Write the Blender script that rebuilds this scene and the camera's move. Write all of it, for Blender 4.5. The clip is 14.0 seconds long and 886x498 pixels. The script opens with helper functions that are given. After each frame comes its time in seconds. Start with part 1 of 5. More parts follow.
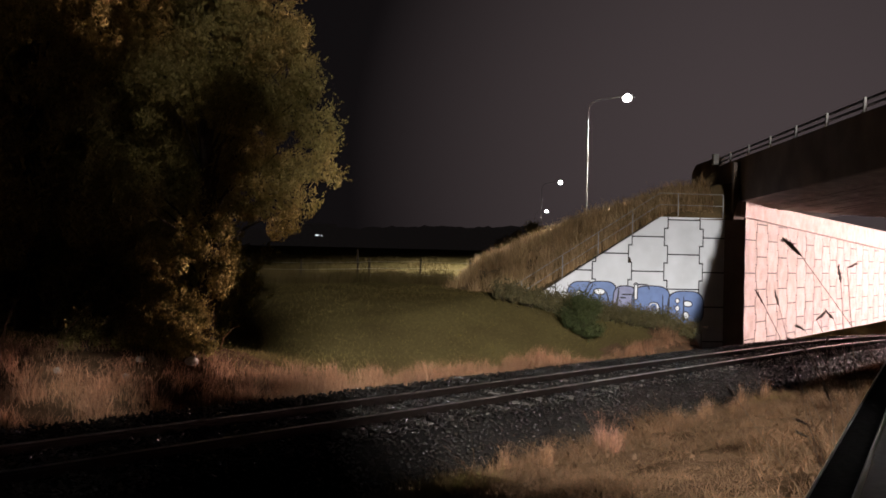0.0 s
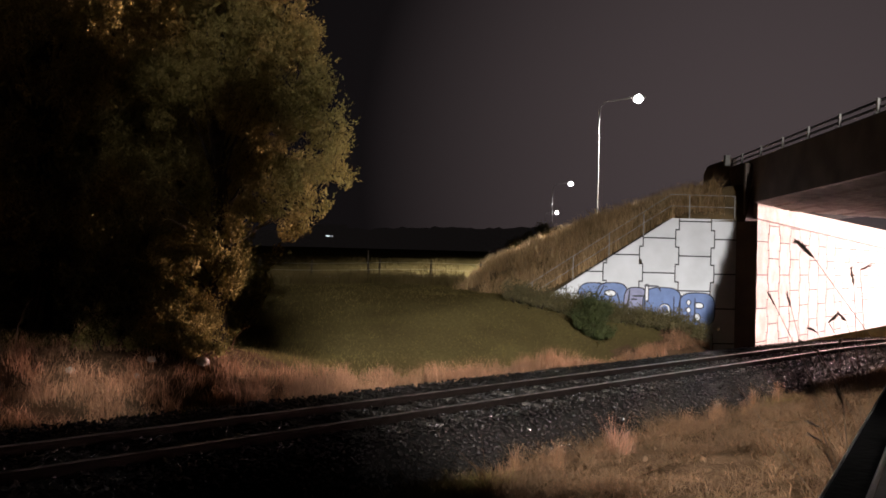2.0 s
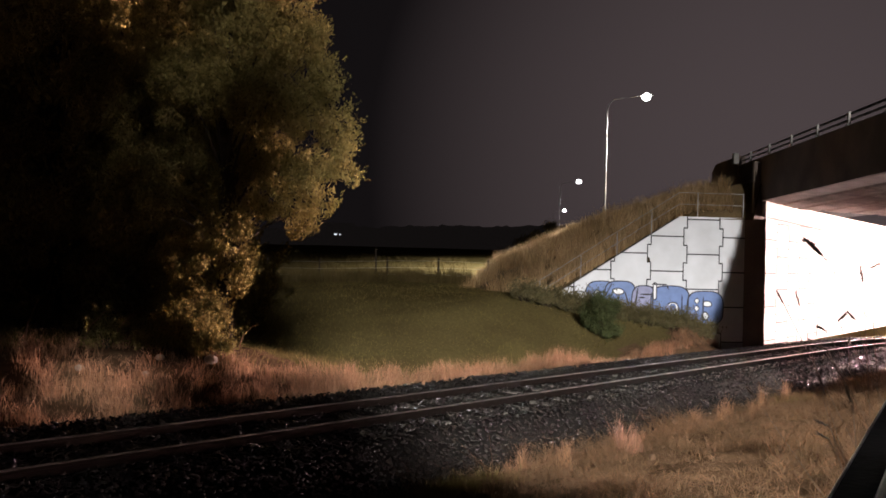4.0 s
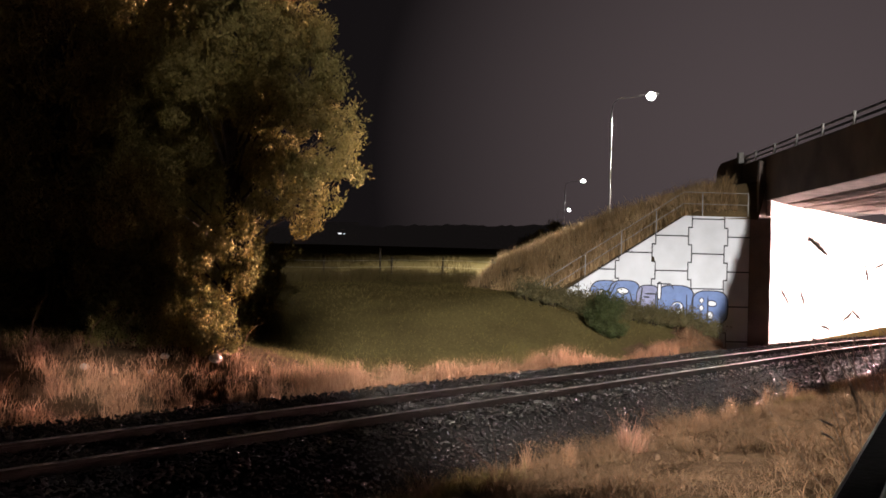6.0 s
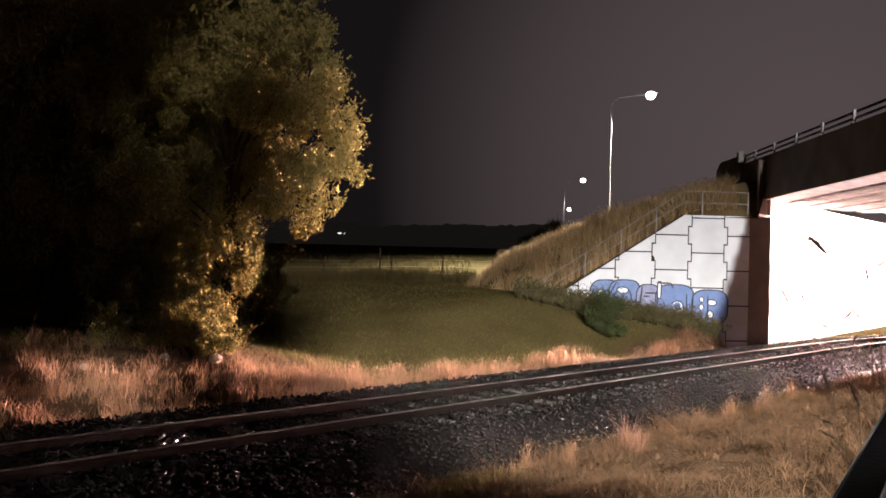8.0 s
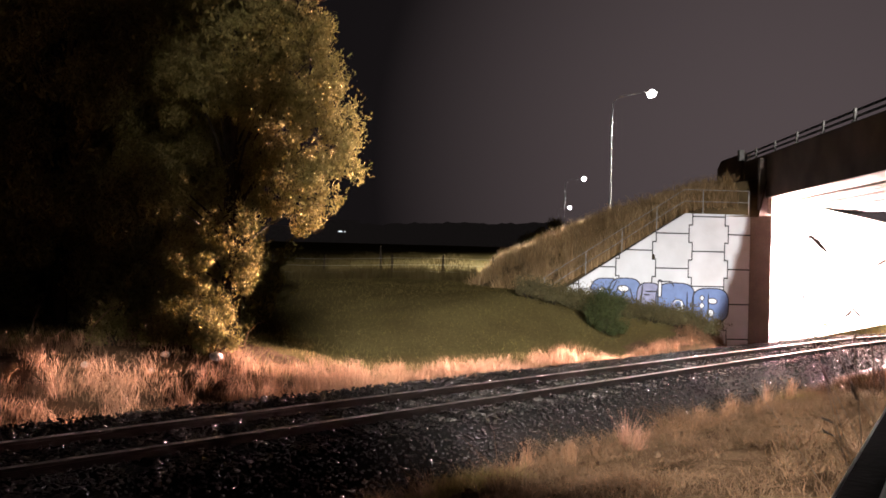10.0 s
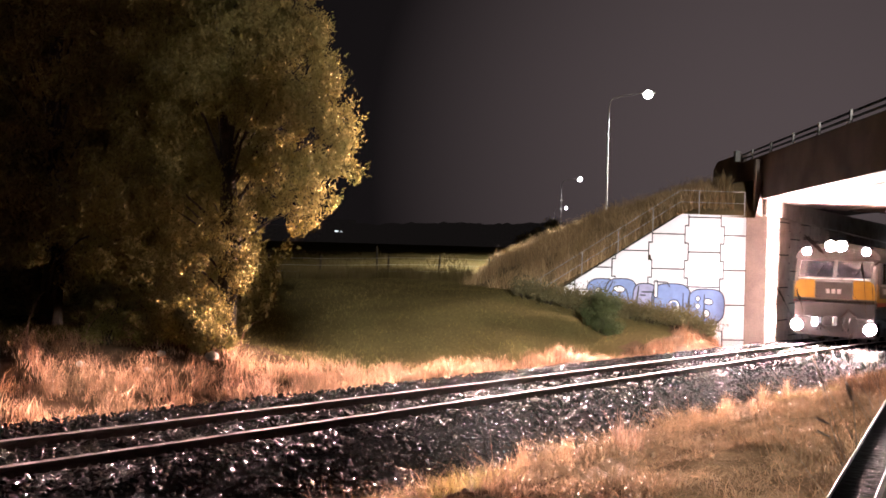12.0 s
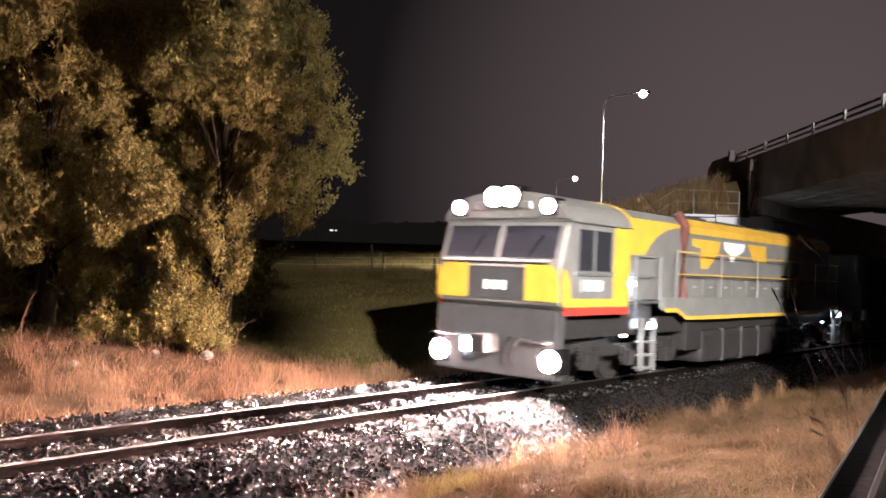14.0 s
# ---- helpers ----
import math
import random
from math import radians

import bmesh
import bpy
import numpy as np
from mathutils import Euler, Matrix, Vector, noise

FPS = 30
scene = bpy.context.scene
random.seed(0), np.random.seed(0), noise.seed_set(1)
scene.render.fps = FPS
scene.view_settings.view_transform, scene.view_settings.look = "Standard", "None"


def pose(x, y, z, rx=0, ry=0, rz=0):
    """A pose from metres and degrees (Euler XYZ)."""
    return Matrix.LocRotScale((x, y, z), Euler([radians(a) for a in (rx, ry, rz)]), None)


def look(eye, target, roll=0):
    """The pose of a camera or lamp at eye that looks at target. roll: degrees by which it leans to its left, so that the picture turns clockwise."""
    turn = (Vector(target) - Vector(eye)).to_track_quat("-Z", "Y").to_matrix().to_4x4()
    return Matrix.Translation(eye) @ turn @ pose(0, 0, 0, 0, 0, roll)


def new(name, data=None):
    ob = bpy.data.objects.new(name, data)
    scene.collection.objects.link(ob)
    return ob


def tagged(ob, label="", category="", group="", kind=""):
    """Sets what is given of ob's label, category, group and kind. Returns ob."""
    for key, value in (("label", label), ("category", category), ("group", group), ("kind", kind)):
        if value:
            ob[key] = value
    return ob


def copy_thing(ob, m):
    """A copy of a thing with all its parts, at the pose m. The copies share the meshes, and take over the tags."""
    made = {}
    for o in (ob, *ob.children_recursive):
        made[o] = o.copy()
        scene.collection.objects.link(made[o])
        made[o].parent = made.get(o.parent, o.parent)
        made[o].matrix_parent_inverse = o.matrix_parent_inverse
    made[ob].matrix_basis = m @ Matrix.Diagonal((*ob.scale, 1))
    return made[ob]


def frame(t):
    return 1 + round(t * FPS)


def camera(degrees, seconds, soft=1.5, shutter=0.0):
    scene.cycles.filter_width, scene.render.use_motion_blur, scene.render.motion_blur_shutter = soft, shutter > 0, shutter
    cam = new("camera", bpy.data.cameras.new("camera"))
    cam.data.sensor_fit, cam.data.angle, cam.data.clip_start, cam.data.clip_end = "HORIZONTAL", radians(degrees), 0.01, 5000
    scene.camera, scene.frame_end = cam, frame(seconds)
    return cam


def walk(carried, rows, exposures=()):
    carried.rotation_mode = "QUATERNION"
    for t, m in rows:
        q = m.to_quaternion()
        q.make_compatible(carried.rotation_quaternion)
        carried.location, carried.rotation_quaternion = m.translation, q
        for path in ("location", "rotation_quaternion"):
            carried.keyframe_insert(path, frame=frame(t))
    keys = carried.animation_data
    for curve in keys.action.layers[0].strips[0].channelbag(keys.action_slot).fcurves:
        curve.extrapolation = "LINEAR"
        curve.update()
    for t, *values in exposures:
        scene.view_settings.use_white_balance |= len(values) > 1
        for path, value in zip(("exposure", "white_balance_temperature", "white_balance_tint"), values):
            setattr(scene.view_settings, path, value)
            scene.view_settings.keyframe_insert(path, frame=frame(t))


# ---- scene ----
# The axes: x to the right, y ahead of the camera, z up from the rail heads. The track runs at TRACK degrees from y.
EYE = Vector((0.0, 0.0, 2.2))
cam = camera(55.19, 14.0, soft=1.7, shutter=0.5)


def aim(yaw, pitch, roll):
    a, b = radians(yaw), radians(pitch)
    return look(EYE, EYE + Vector((math.sin(a) * math.cos(b), math.cos(a) * math.cos(b), math.sin(b))), roll)


walk(cam, [
    (0.0, aim(0.0, 0.584, 1.295)), (0.5, aim(-0.048, 0.619, 1.331)), (1.0, aim(-0.143, 0.678, 1.356)),
    (1.5, aim(-0.391, 0.675, 1.402)), (2.0, aim(-0.709, 0.638, 1.411)), (2.5, aim(-0.874, 0.594, 1.45)),
    (3.0, aim(-1.006, 0.54, 1.42)), (5.5, aim(-1.449, 0.476, 1.49)), (6.0, aim(-1.508, 0.45, 1.47)),
    (6.5, aim(-1.504, 0.45, 1.45)), (7.0, aim(-1.468, 0.473, 1.45)), (7.5, aim(-1.44, 0.461, 1.40)),
    (8.0, aim(-1.501, 0.423, 1.37)), (10.5, aim(-1.534, 0.299, 1.412)), (11.0, aim(-1.472, 0.301, 1.42)),
    (11.5, aim(-1.382, 0.316, 1.50)), (12.0, aim(-1.288, 0.311, 1.56)), (12.5, aim(-1.165, 0.303, 1.62)),
    (13.0, aim(-1.072, 0.28, 1.66)), (13.5, aim(-1.032, 0.26, 1.66)), (14.0, aim(-0.939, 0.27, 1.60)),
], [(0.0, 0.0), (3.0, 0.15), (6.5, 0.44), (8.0, 0.52), (10.5, 0.48), (12.5, 0.50), (14.0, 0.66)])

# ---- night sky and lamps ----
world = bpy.data.worlds.new("night")
scene.world = world
world.use_nodes = True
wn, wl = world.node_tree.nodes, world.node_tree.links
wn.clear()
w_co, w_dot, w_ramp = wn.new("ShaderNodeTexCoord"), wn.new("ShaderNodeVectorMath"), wn.new("ShaderNodeValToRGB")
w_bg, w_out = wn.new("ShaderNodeBackground"), wn.new("ShaderNodeOutputWorld")
# town glow over the road, fading with the angle from it
w_dot.operation, w_dot.inputs[1].default_value = "DOT_PRODUCT", (0.37, 0.92, 0.10)
w_ramp.color_ramp.elements[0].position, w_ramp.color_ramp.elements[0].color = 0.55, (0.0025, 0.0020, 0.0022, 1)
w_ramp.color_ramp.elements[1].position, w_ramp.color_ramp.elements[1].color = 1.0, (0.060, 0.046, 0.048, 1)
w_el = w_ramp.color_ramp.elements.new(0.88)
w_el.color = (0.0055, 0.0044, 0.0048, 1)
w_bg.inputs["Strength"].default_value = 1.0
wl.new(w_co.outputs["Generated"], w_dot.inputs[0])
wl.new(w_dot.outputs["Value"], w_ramp.inputs[0])
wl.new(w_ramp.outputs[0], w_bg.inputs["Color"])
wl.new(w_bg.outputs[0], w_out.inputs["Surface"])

STREET_WATTS = 520000.0
HEADLIGHT = 52000000.0
DITCH = 80000000.0
LENS_GLOW = 5500.0

# ---- track frame ----
TRACK = 45.3
TS, TC = math.sin(radians(TRACK)), math.cos(radians(TRACK))
MID = 9.62            # distance of the track's middle from the camera
GAUGE = 1.067


LEAD, GRADE, RISE = 0.097, -0.0214, 0.131   # fitted to the camera's view: leads off the layout line, falls towards the bridge
K = 0.785                    # metres to a layout unit; scales bridge and beyond about the camera, view unchanged


def tr(s, d, z=0.0):
    """A place s along the straight track's line and d across it."""
    return Vector((s * TS - d * TC, s * TC + d * TS, z))


def smooth(a, b, v):
    v = np.clip((v - a) / (b - a), 0, 1)
    return v * v * (3 - 2 * v)


def bend(s):
    """How far the track lies nearer than its layout line at s."""
    s = np.asarray(s, float)
    # beyond the bridge, unseen, it swings right to aim the headlights at the trees
    q = np.clip(s - 28.0, 0, None)
    turn = np.where(q < 21.0, q ** 2 / 140.0, (q - 10.5) * 0.3)
    return turn - (8.958 - MID + LEAD * np.clip(s, -60, 160))


def track_z(s):
    return RISE + GRADE * np.clip(np.asarray(s, float), -60, 48)


def along(s, d, z=0.0):
    """A place at s along the track, at the nominal distance d, z above the rail heads."""
    return tr(s, d - float(bend(s)), float(track_z(s)) + z)


def across(s, d):
    """Ground plan of nominal track places."""
    d = d - bend(s)
    return s * TS - d * TC, s * TC + d * TS


def far(v):
    """Layout units to metres, scaled about the camera so the view stays the same."""
    return EYE + (Vector(v) - EYE) * K


def sd(x, y):
    return x * TS + y * TC, -x * TC + y * TS


def waves(x, y):
    return (np.sin(x * 0.9 + 1.3 * np.sin(y * 0.37)) * np.cos(y * 0.8 + 0.7 * np.sin(x * 0.53)) * 0.5
            + np.sin(x * 2.3 + y * 1.7) * np.cos(y * 2.9 - x * 1.1) * 0.25)


def ground_z(x, y):
    """Height of the ground sheet."""
    s, e = sd(x, y)
    d = e + bend(s)
    z = np.interp(d, [-30, 0, 2.0, 4.5, 7.0, 7.6, 11.6, 12.4, 13.0], [0.6, 0.55, 0.5, 0.10, -0.50, -0.62, -0.62, -0.50, -0.47])
    z = z + 0.72 * smooth(12.7, 16.2, d) * (1 - smooth(8.5, 13.0, s))
    z = z + 1.40 * smooth(13.9, 18.8, e) * smooth(8.6, 21.0, s) * (1 - smooth(28.0, 33.0, s)) * (1 - 0.55 * smooth(24.0, 48.0, e))
    z = z + 3.7 * smooth(26.0, 110.0, y) * (1 - smooth(200.0, 260.0, y)) * smooth(20.0, 26.0, d)
    z = z + track_z(s) * smooth(1.0, 5.0, d) * (1 - smooth(13.0, 18.0, d))
    front = 28.27 + 0.1067 * (x - 3.08) - y
    bank = 0.88 - 0.150 * (x - 3.08) - 0.40 * np.clip(front, 0, 9)
    near = smooth(0.2, 3.2, x) * (1 - smooth(7.4, 9.4, x)) * smooth(-2.5, -0.4, front)
    z = z + near * 0.5 * (bank - z + np.sqrt((bank - z) ** 2 + 0.06))
    z = z + 0.07 * waves(x, y) * np.where((d > 7.3) & (d < 12.6), 0.1, 1.0)
    z = z + (0.13 * waves(x * 2.6, y * 2.6) + 0.10 * waves(x * 5.1, y * 4.7)) * smooth(7.5, 6.6, d) * smooth(60.0, 30.0, s)
    return z


# ---- materials ----
def mat(name, base, rough=0.8, metal=0.0, vary=0.25, scale=6.0, bump=0.2, fine=60.0, stain=None, island=0.0, tint=None, objvar=0.0, spec=0.5, trans=0.0):
    """A surface with two scales of variation: stains and grain. island, objvar: change of value from piece to piece."""
    m = bpy.data.materials.new(name)
    m.use_nodes = True
    n, l = m.node_tree.nodes, m.node_tree.links
    bsdf = n["Principled BSDF"]
    co = n.new("ShaderNodeTexCoord")
    big, small = n.new("ShaderNodeTexNoise"), n.new("ShaderNodeTexNoise")
    big.inputs["Scale"].default_value, big.inputs["Detail"].default_value = scale, 5
    small.inputs["Scale"].default_value, small.inputs["Detail"].default_value = fine, 4
    for t in (big, small):
        l.new(co.outputs["Object"], t.inputs["Vector"])
    ramp = n.new("ShaderNodeValToRGB")
    dark = stain or [c * (1 - vary) for c in base]
    ramp.color_ramp.elements[0].position, ramp.color_ramp.elements[1].position = 0.3, 0.7
    ramp.color_ramp.elements[0].color, ramp.color_ramp.elements[1].color = (*dark, 1), (*[min(1, c * (1 + 0.5 * vary)) for c in base], 1)
    l.new(big.outputs["Fac"], ramp.inputs[0])
    mix = n.new("ShaderNodeMix")
    mix.data_type, mix.blend_type = "RGBA", "MULTIPLY"
    mix.inputs[0].default_value = min(1.0, vary * 1.5)
    l.new(ramp.outputs[0], mix.inputs[6])
    l.new(small.outputs["Fac"], mix.inputs[7])
    last = mix.outputs[2]
    if island or objvar:
        src = n.new("ShaderNodeNewGeometry" if island else "ShaderNodeObjectInfo")
        rnd = src.outputs["Random Per Island"] if island else src.outputs["Random"]
        amt = island or objvar
        mr = n.new("ShaderNodeMapRange")
        mr.inputs["To Min"].default_value, mr.inputs["To Max"].default_value = 1 - amt, 1 + amt
        l.new(rnd, mr.inputs["Value"])
        mul = n.new("ShaderNodeMix")
        mul.data_type, mul.blend_type = "RGBA", "MULTIPLY"
        mul.inputs[0].default_value = 1.0
        l.new(last, mul.inputs[6])
        l.new(mr.outputs[0], mul.inputs[7])
        last = mul.outputs[2]
        if tint:
            tm = n.new("ShaderNodeMix")
            tm.data_type = "RGBA"
            frac = n.new("ShaderNodeMath")
            frac.operation = "FRACT"
            m7 = n.new("ShaderNodeMath")
            m7.operation, m7.inputs[1].default_value = "MULTIPLY", 7.31
            l.new(rnd, m7.inputs[0])
            l.new(m7.outputs[0], frac.inputs[0])
            l.new(frac.outputs[0], tm.inputs[0])
            l.new(last, tm.inputs[6])
            tm.inputs[7].default_value = (*tint, 1)
            last = tm.outputs[2]
    l.new(last, bsdf.inputs["Base Color"])
    rr = n.new("ShaderNodeMapRange")
    rr.inputs["To Min"].default_value, rr.inputs["To Max"].default_value = max(0.03, rough - 0.12), min(1.0, rough + 0.12)
    l.new(small.outputs["Fac"], rr.inputs["Value"])
    l.new(rr.outputs[0], bsdf.inputs["Roughness"])
    bsdf.inputs["Metallic"].default_value = metal
    bsdf.inputs["Specular IOR Level"].default_value = spec
    if bump:
        b = n.new("ShaderNodeBump")
        b.inputs["Strength"].default_value, b.inputs["Distance"].default_value = bump, 0.02
        l.new(small.outputs["Fac"], b.inputs["Height"])
        l.new(b.outputs[0], bsdf.inputs["Normal"])
    if trans:
        # thin blades and leaves let light through
        tl, ms = n.new("ShaderNodeBsdfTranslucent"), n.new("ShaderNodeMixShader")
        ms.inputs[0].default_value = trans
        l.new(last, tl.inputs["Color"])
        l.new(bsdf.outputs[0], ms.inputs[1])
        l.new(tl.outputs[0], ms.inputs[2])
        l.new(ms.outputs[0], n["Material Output"].inputs["Surface"])
    return m


def glow(name, colour, strength):
    m = bpy.data.materials.new(name)
    m.use_nodes = True
    n, l = m.node_tree.nodes, m.node_tree.links
    n.clear()
    e, o = n.new("ShaderNodeEmission"), n.new("ShaderNodeOutputMaterial")
    e.inputs["Color"].default_value, e.inputs["Strength"].default_value = (*colour, 1), strength
    l.new(e.outputs[0], o.inputs["Surface"])
    return m


M_SOIL = mat("field soil and turf", (0.10, 0.08, 0.032), 0.95, vary=0.5, scale=0.5, bump=0.6, fine=14, stain=(0.085, 0.065, 0.028), spec=0.0)
M_DIRT = mat("brown matted earth with dead grass", (0.105, 0.064, 0.038), 0.95, vary=0.5, scale=1.6, bump=1.0, fine=24, stain=(0.05, 0.030, 0.019), spec=0.0)
M_EARTH = mat("embankment earth", (0.16, 0.11, 0.055), 0.95, vary=0.4, scale=0.8, bump=0.5, fine=20, spec=0.1)
# bed and stones coloured darker than basalt: shade put into their colour
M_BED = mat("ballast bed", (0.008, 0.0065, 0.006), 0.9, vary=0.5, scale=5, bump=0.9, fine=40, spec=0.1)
M_STONE = mat("wet basalt ballast, darkened for shade", (0.0075, 0.0062, 0.0055), 0.11, vary=0.3, scale=9, bump=0.14, fine=60, island=0.7, spec=0.6)
M_GREEN = mat("green pasture grass", (0.18, 0.142, 0.052), 0.8, vary=0.45, scale=0.6, bump=0, island=0.35, tint=(0.15, 0.11, 0.042), spec=0.0, trans=0.4)
M_DRY = mat("dry straw grass", (0.41, 0.235, 0.14), 0.7, vary=0.5, scale=1.4, bump=0, island=0.6, tint=(0.17, 0.09, 0.05), spec=0.1, trans=0.4)
M_DRY2 = mat("bleached tall grass", (0.70, 0.48, 0.27), 0.7, vary=0.55, scale=0.7, bump=0, island=0.6, tint=(0.34, 0.22, 0.11), spec=0.05, trans=0.4)
M_BANK = mat("bank grass, half dry", (0.22, 0.118, 0.064), 0.65, vary=0.7, scale=1.7, bump=0, island=0.5, tint=(0.085, 0.052, 0.030), spec=0.05, trans=0.3)
M_ROUGH = mat("rough field grass", (0.16, 0.115, 0.055), 0.75, vary=0.5, scale=0.8, bump=0, island=0.4, tint=(0.11, 0.085, 0.035), spec=0.0, trans=0.4)
M_STALK = mat("dark seed stalk", (0.05, 0.028, 0.018), 0.6, vary=0.3, scale=30, bump=0.1, fine=200)
M_LEAF = mat("grey green leaves", (0.175, 0.144, 0.054), 0.75, vary=0.25, scale=2, bump=0, island=0.6, tint=(0.18, 0.138, 0.05), spec=0.0, trans=0.12)
M_BUSH = mat("dark bramble leaves", (0.14, 0.115, 0.055), 0.7, vary=0.25, scale=3, bump=0, island=0.55, tint=(0.10, 0.085, 0.04), spec=0.15, trans=0.25)
M_SHRUB = mat("deep green shrub leaves", (0.070, 0.078, 0.030), 0.7, vary=0.3, scale=3, bump=0, island=0.6, tint=(0.05, 0.06, 0.024), spec=0.1, trans=0.2)
M_BARK = mat("grey brown bark", (0.05, 0.038, 0.027), 0.9, vary=0.4, scale=7, bump=0.9, fine=35, spec=0.05)
M_WHITE = mat("white painted concrete panels", (0.60, 0.61, 0.65), 0.75, vary=0.10, scale=1.3, bump=0.25, fine=50, objvar=0.035, stain=(0.51, 0.52, 0.55))
M_CONC = mat("bare concrete panels", (0.40, 0.33, 0.30), 0.85, vary=0.3, scale=2.2, bump=0.35, fine=45, objvar=0.10, stain=(0.30, 0.235, 0.21))
M_DARKC = mat("dark brown concrete", (0.25, 0.19, 0.165), 0.9, vary=0.35, scale=0.9, bump=0.4, fine=30)
M_SOFFIT = mat("board marked concrete beams", (0.36, 0.29, 0.26), 0.85, vary=0.35, scale=1.6, bump=0.5, fine=30, objvar=0.12)
M_JOINT = mat("shadowed joint filler", (0.02, 0.018, 0.018), 0.95, vary=0.3)
M_GALV = mat("galvanised steel", (0.55, 0.55, 0.54), 0.45, metal=0.85, vary=0.2, scale=8, bump=0.08)
M_PAINTED = mat("dull painted steel tube", (0.45, 0.43, 0.41), 0.7, vary=0.3, scale=6, bump=0.1)
# rust of the rail sides taken near black, with their shade in the colour
M_RAILSIDE = mat("rusty rail steel, darkened for shade", (0.006, 0.0045, 0.004), 0.95, vary=0.35, scale=12, bump=0.3, spec=0.0)
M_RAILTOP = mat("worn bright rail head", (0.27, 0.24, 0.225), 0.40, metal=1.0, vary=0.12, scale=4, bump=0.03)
M_SLEEPER = mat("dusty sleeper", (0.10, 0.085, 0.075), 0.9, vary=0.4, scale=6, bump=0.5)
M_ASPHALT = mat("asphalt", (0.05, 0.05, 0.052), 0.9, vary=0.3, scale=3, bump=0.5, fine=90)
M_BLUE = mat("blue spray paint", (0.13, 0.20, 0.42), 0.55, vary=0.18, scale=5, bump=0.05)
M_MAUVE = mat("grey mauve spray paint", (0.24, 0.25, 0.40), 0.55, vary=0.2, scale=5, bump=0.05)
M_INK = mat("black spray paint", (0.02, 0.02, 0.03), 0.6, vary=0.2, bump=0.05)
M_PALE = mat("white spray paint", (0.72, 0.73, 0.76), 0.6, vary=0.1, bump=0.05)
M_ROCK = mat("pale boulder", (0.26, 0.22, 0.19), 0.85, vary=0.35, scale=5, bump=0.8, fine=30)
M_FARGLOW = mat("distant woods and house with added glow", (0.10, 0.09, 0.08), 1.0, vary=0.5, scale=0.05, bump=0, fine=0.4, spec=0.0)
M_YELLOW = mat("yellow loco paint", (0.56, 0.33, 0.045), 0.38, vary=0.14, scale=2.5, bump=0.04)
M_GREY = mat("grey loco paint", (0.16, 0.155, 0.15), 0.42, vary=0.2, scale=2.5, bump=0.05)
M_DGREY = mat("dark grey loco paint", (0.06, 0.058, 0.06), 0.45, vary=0.25, scale=3, bump=0.06)
M_RED = mat("red loco band", (0.45, 0.04, 0.03), 0.4, vary=0.15, bump=0.04)
M_RUST = mat("rusty exhaust pipe", (0.13, 0.035, 0.025), 0.7, vary=0.35, scale=6, bump=0.2)
M_UNDER = mat("grimy running gear", (0.035, 0.03, 0.03), 0.6, metal=0.3, vary=0.4, scale=8, bump=0.4)
M_GLASS = mat("dark cab glass", (0.02, 0.02, 0.025), 0.06, vary=0.05, bump=0.0, spec=0.8)
M_BLACK = mat("black matt lamp housing", (0.006, 0.006, 0.006), 0.95, vary=0.2, bump=0.0, spec=0.05)
M_GUARD = mat("black painted steel", (0.012, 0.011, 0.011), 0.85, vary=0.4, scale=14, bump=0.25, spec=0.08)
WARM = (1.0, 0.67, 0.62)
G_BEAM = glow("headlight filament", WARM, HEADLIGHT)
G_DITCH = glow("ditch light filament", WARM, DITCH)
G_LENS = glow("headlight lens", (1.0, 0.72, 0.68), LENS_GLOW)
G_STEP = glow("step light", (0.75, 0.88, 1.0), 160.0)
G_STREET = glow("street lamp lens", (1.0, 0.97, 0.93), 90.0)
G_FAR = glow("far house light", (0.9, 0.95, 1.0), 1.0)


# added glow stands in for haze over the far hills, hedge and house
M_FARGLOW.node_tree.nodes["Principled BSDF"].inputs["Emission Color"].default_value = (1.0, 0.82, 0.80, 1)
M_FARGLOW.node_tree.nodes["Principled BSDF"].inputs["Emission Strength"].default_value = 0.0044


# ---- mesh helpers ----
def part(name, bm, material, parent=None, label="", smooth_faces=False):
    me = bpy.data.meshes.new(name)
    bm.normal_update()
    bm.to_mesh(me)
    bm.free()
    me.materials.append(material)
    if smooth_faces:
        me.polygons.foreach_set("use_smooth", [True] * len(me.polygons))
    ob = new(name, me)
    ob.parent = parent
    if label:
        ob["label"] = label
    return ob


def arrays(name, verts, faces, material, parent=None, label=""):
    """A mesh from arrays of points and equal-sided faces."""
    me = bpy.data.meshes.new(name)
    k = faces.shape[1]
    me.vertices.add(len(verts))
    me.vertices.foreach_set("co", np.asarray(verts, np.float32).ravel())
    me.loops.add(faces.size)
    me.loops.foreach_set("vertex_index", faces.astype(np.int32).ravel())
    me.polygons.add(len(faces))
    me.polygons.foreach_set("loop_start", np.arange(0, faces.size, k, dtype=np.int32))
    me.update(calc_edges=True)
    me.validate()
    me.materials.append(material)
    ob = new(name, me)
    ob.parent = parent
    if label:
        ob["label"] = label
    return ob


def holder(name, m, label, category, group="", kind=""):
    e = new(name)
    e.empty_display_size = 0.2
    e.matrix_basis = m
    return tagged(e, label, category, group, kind)


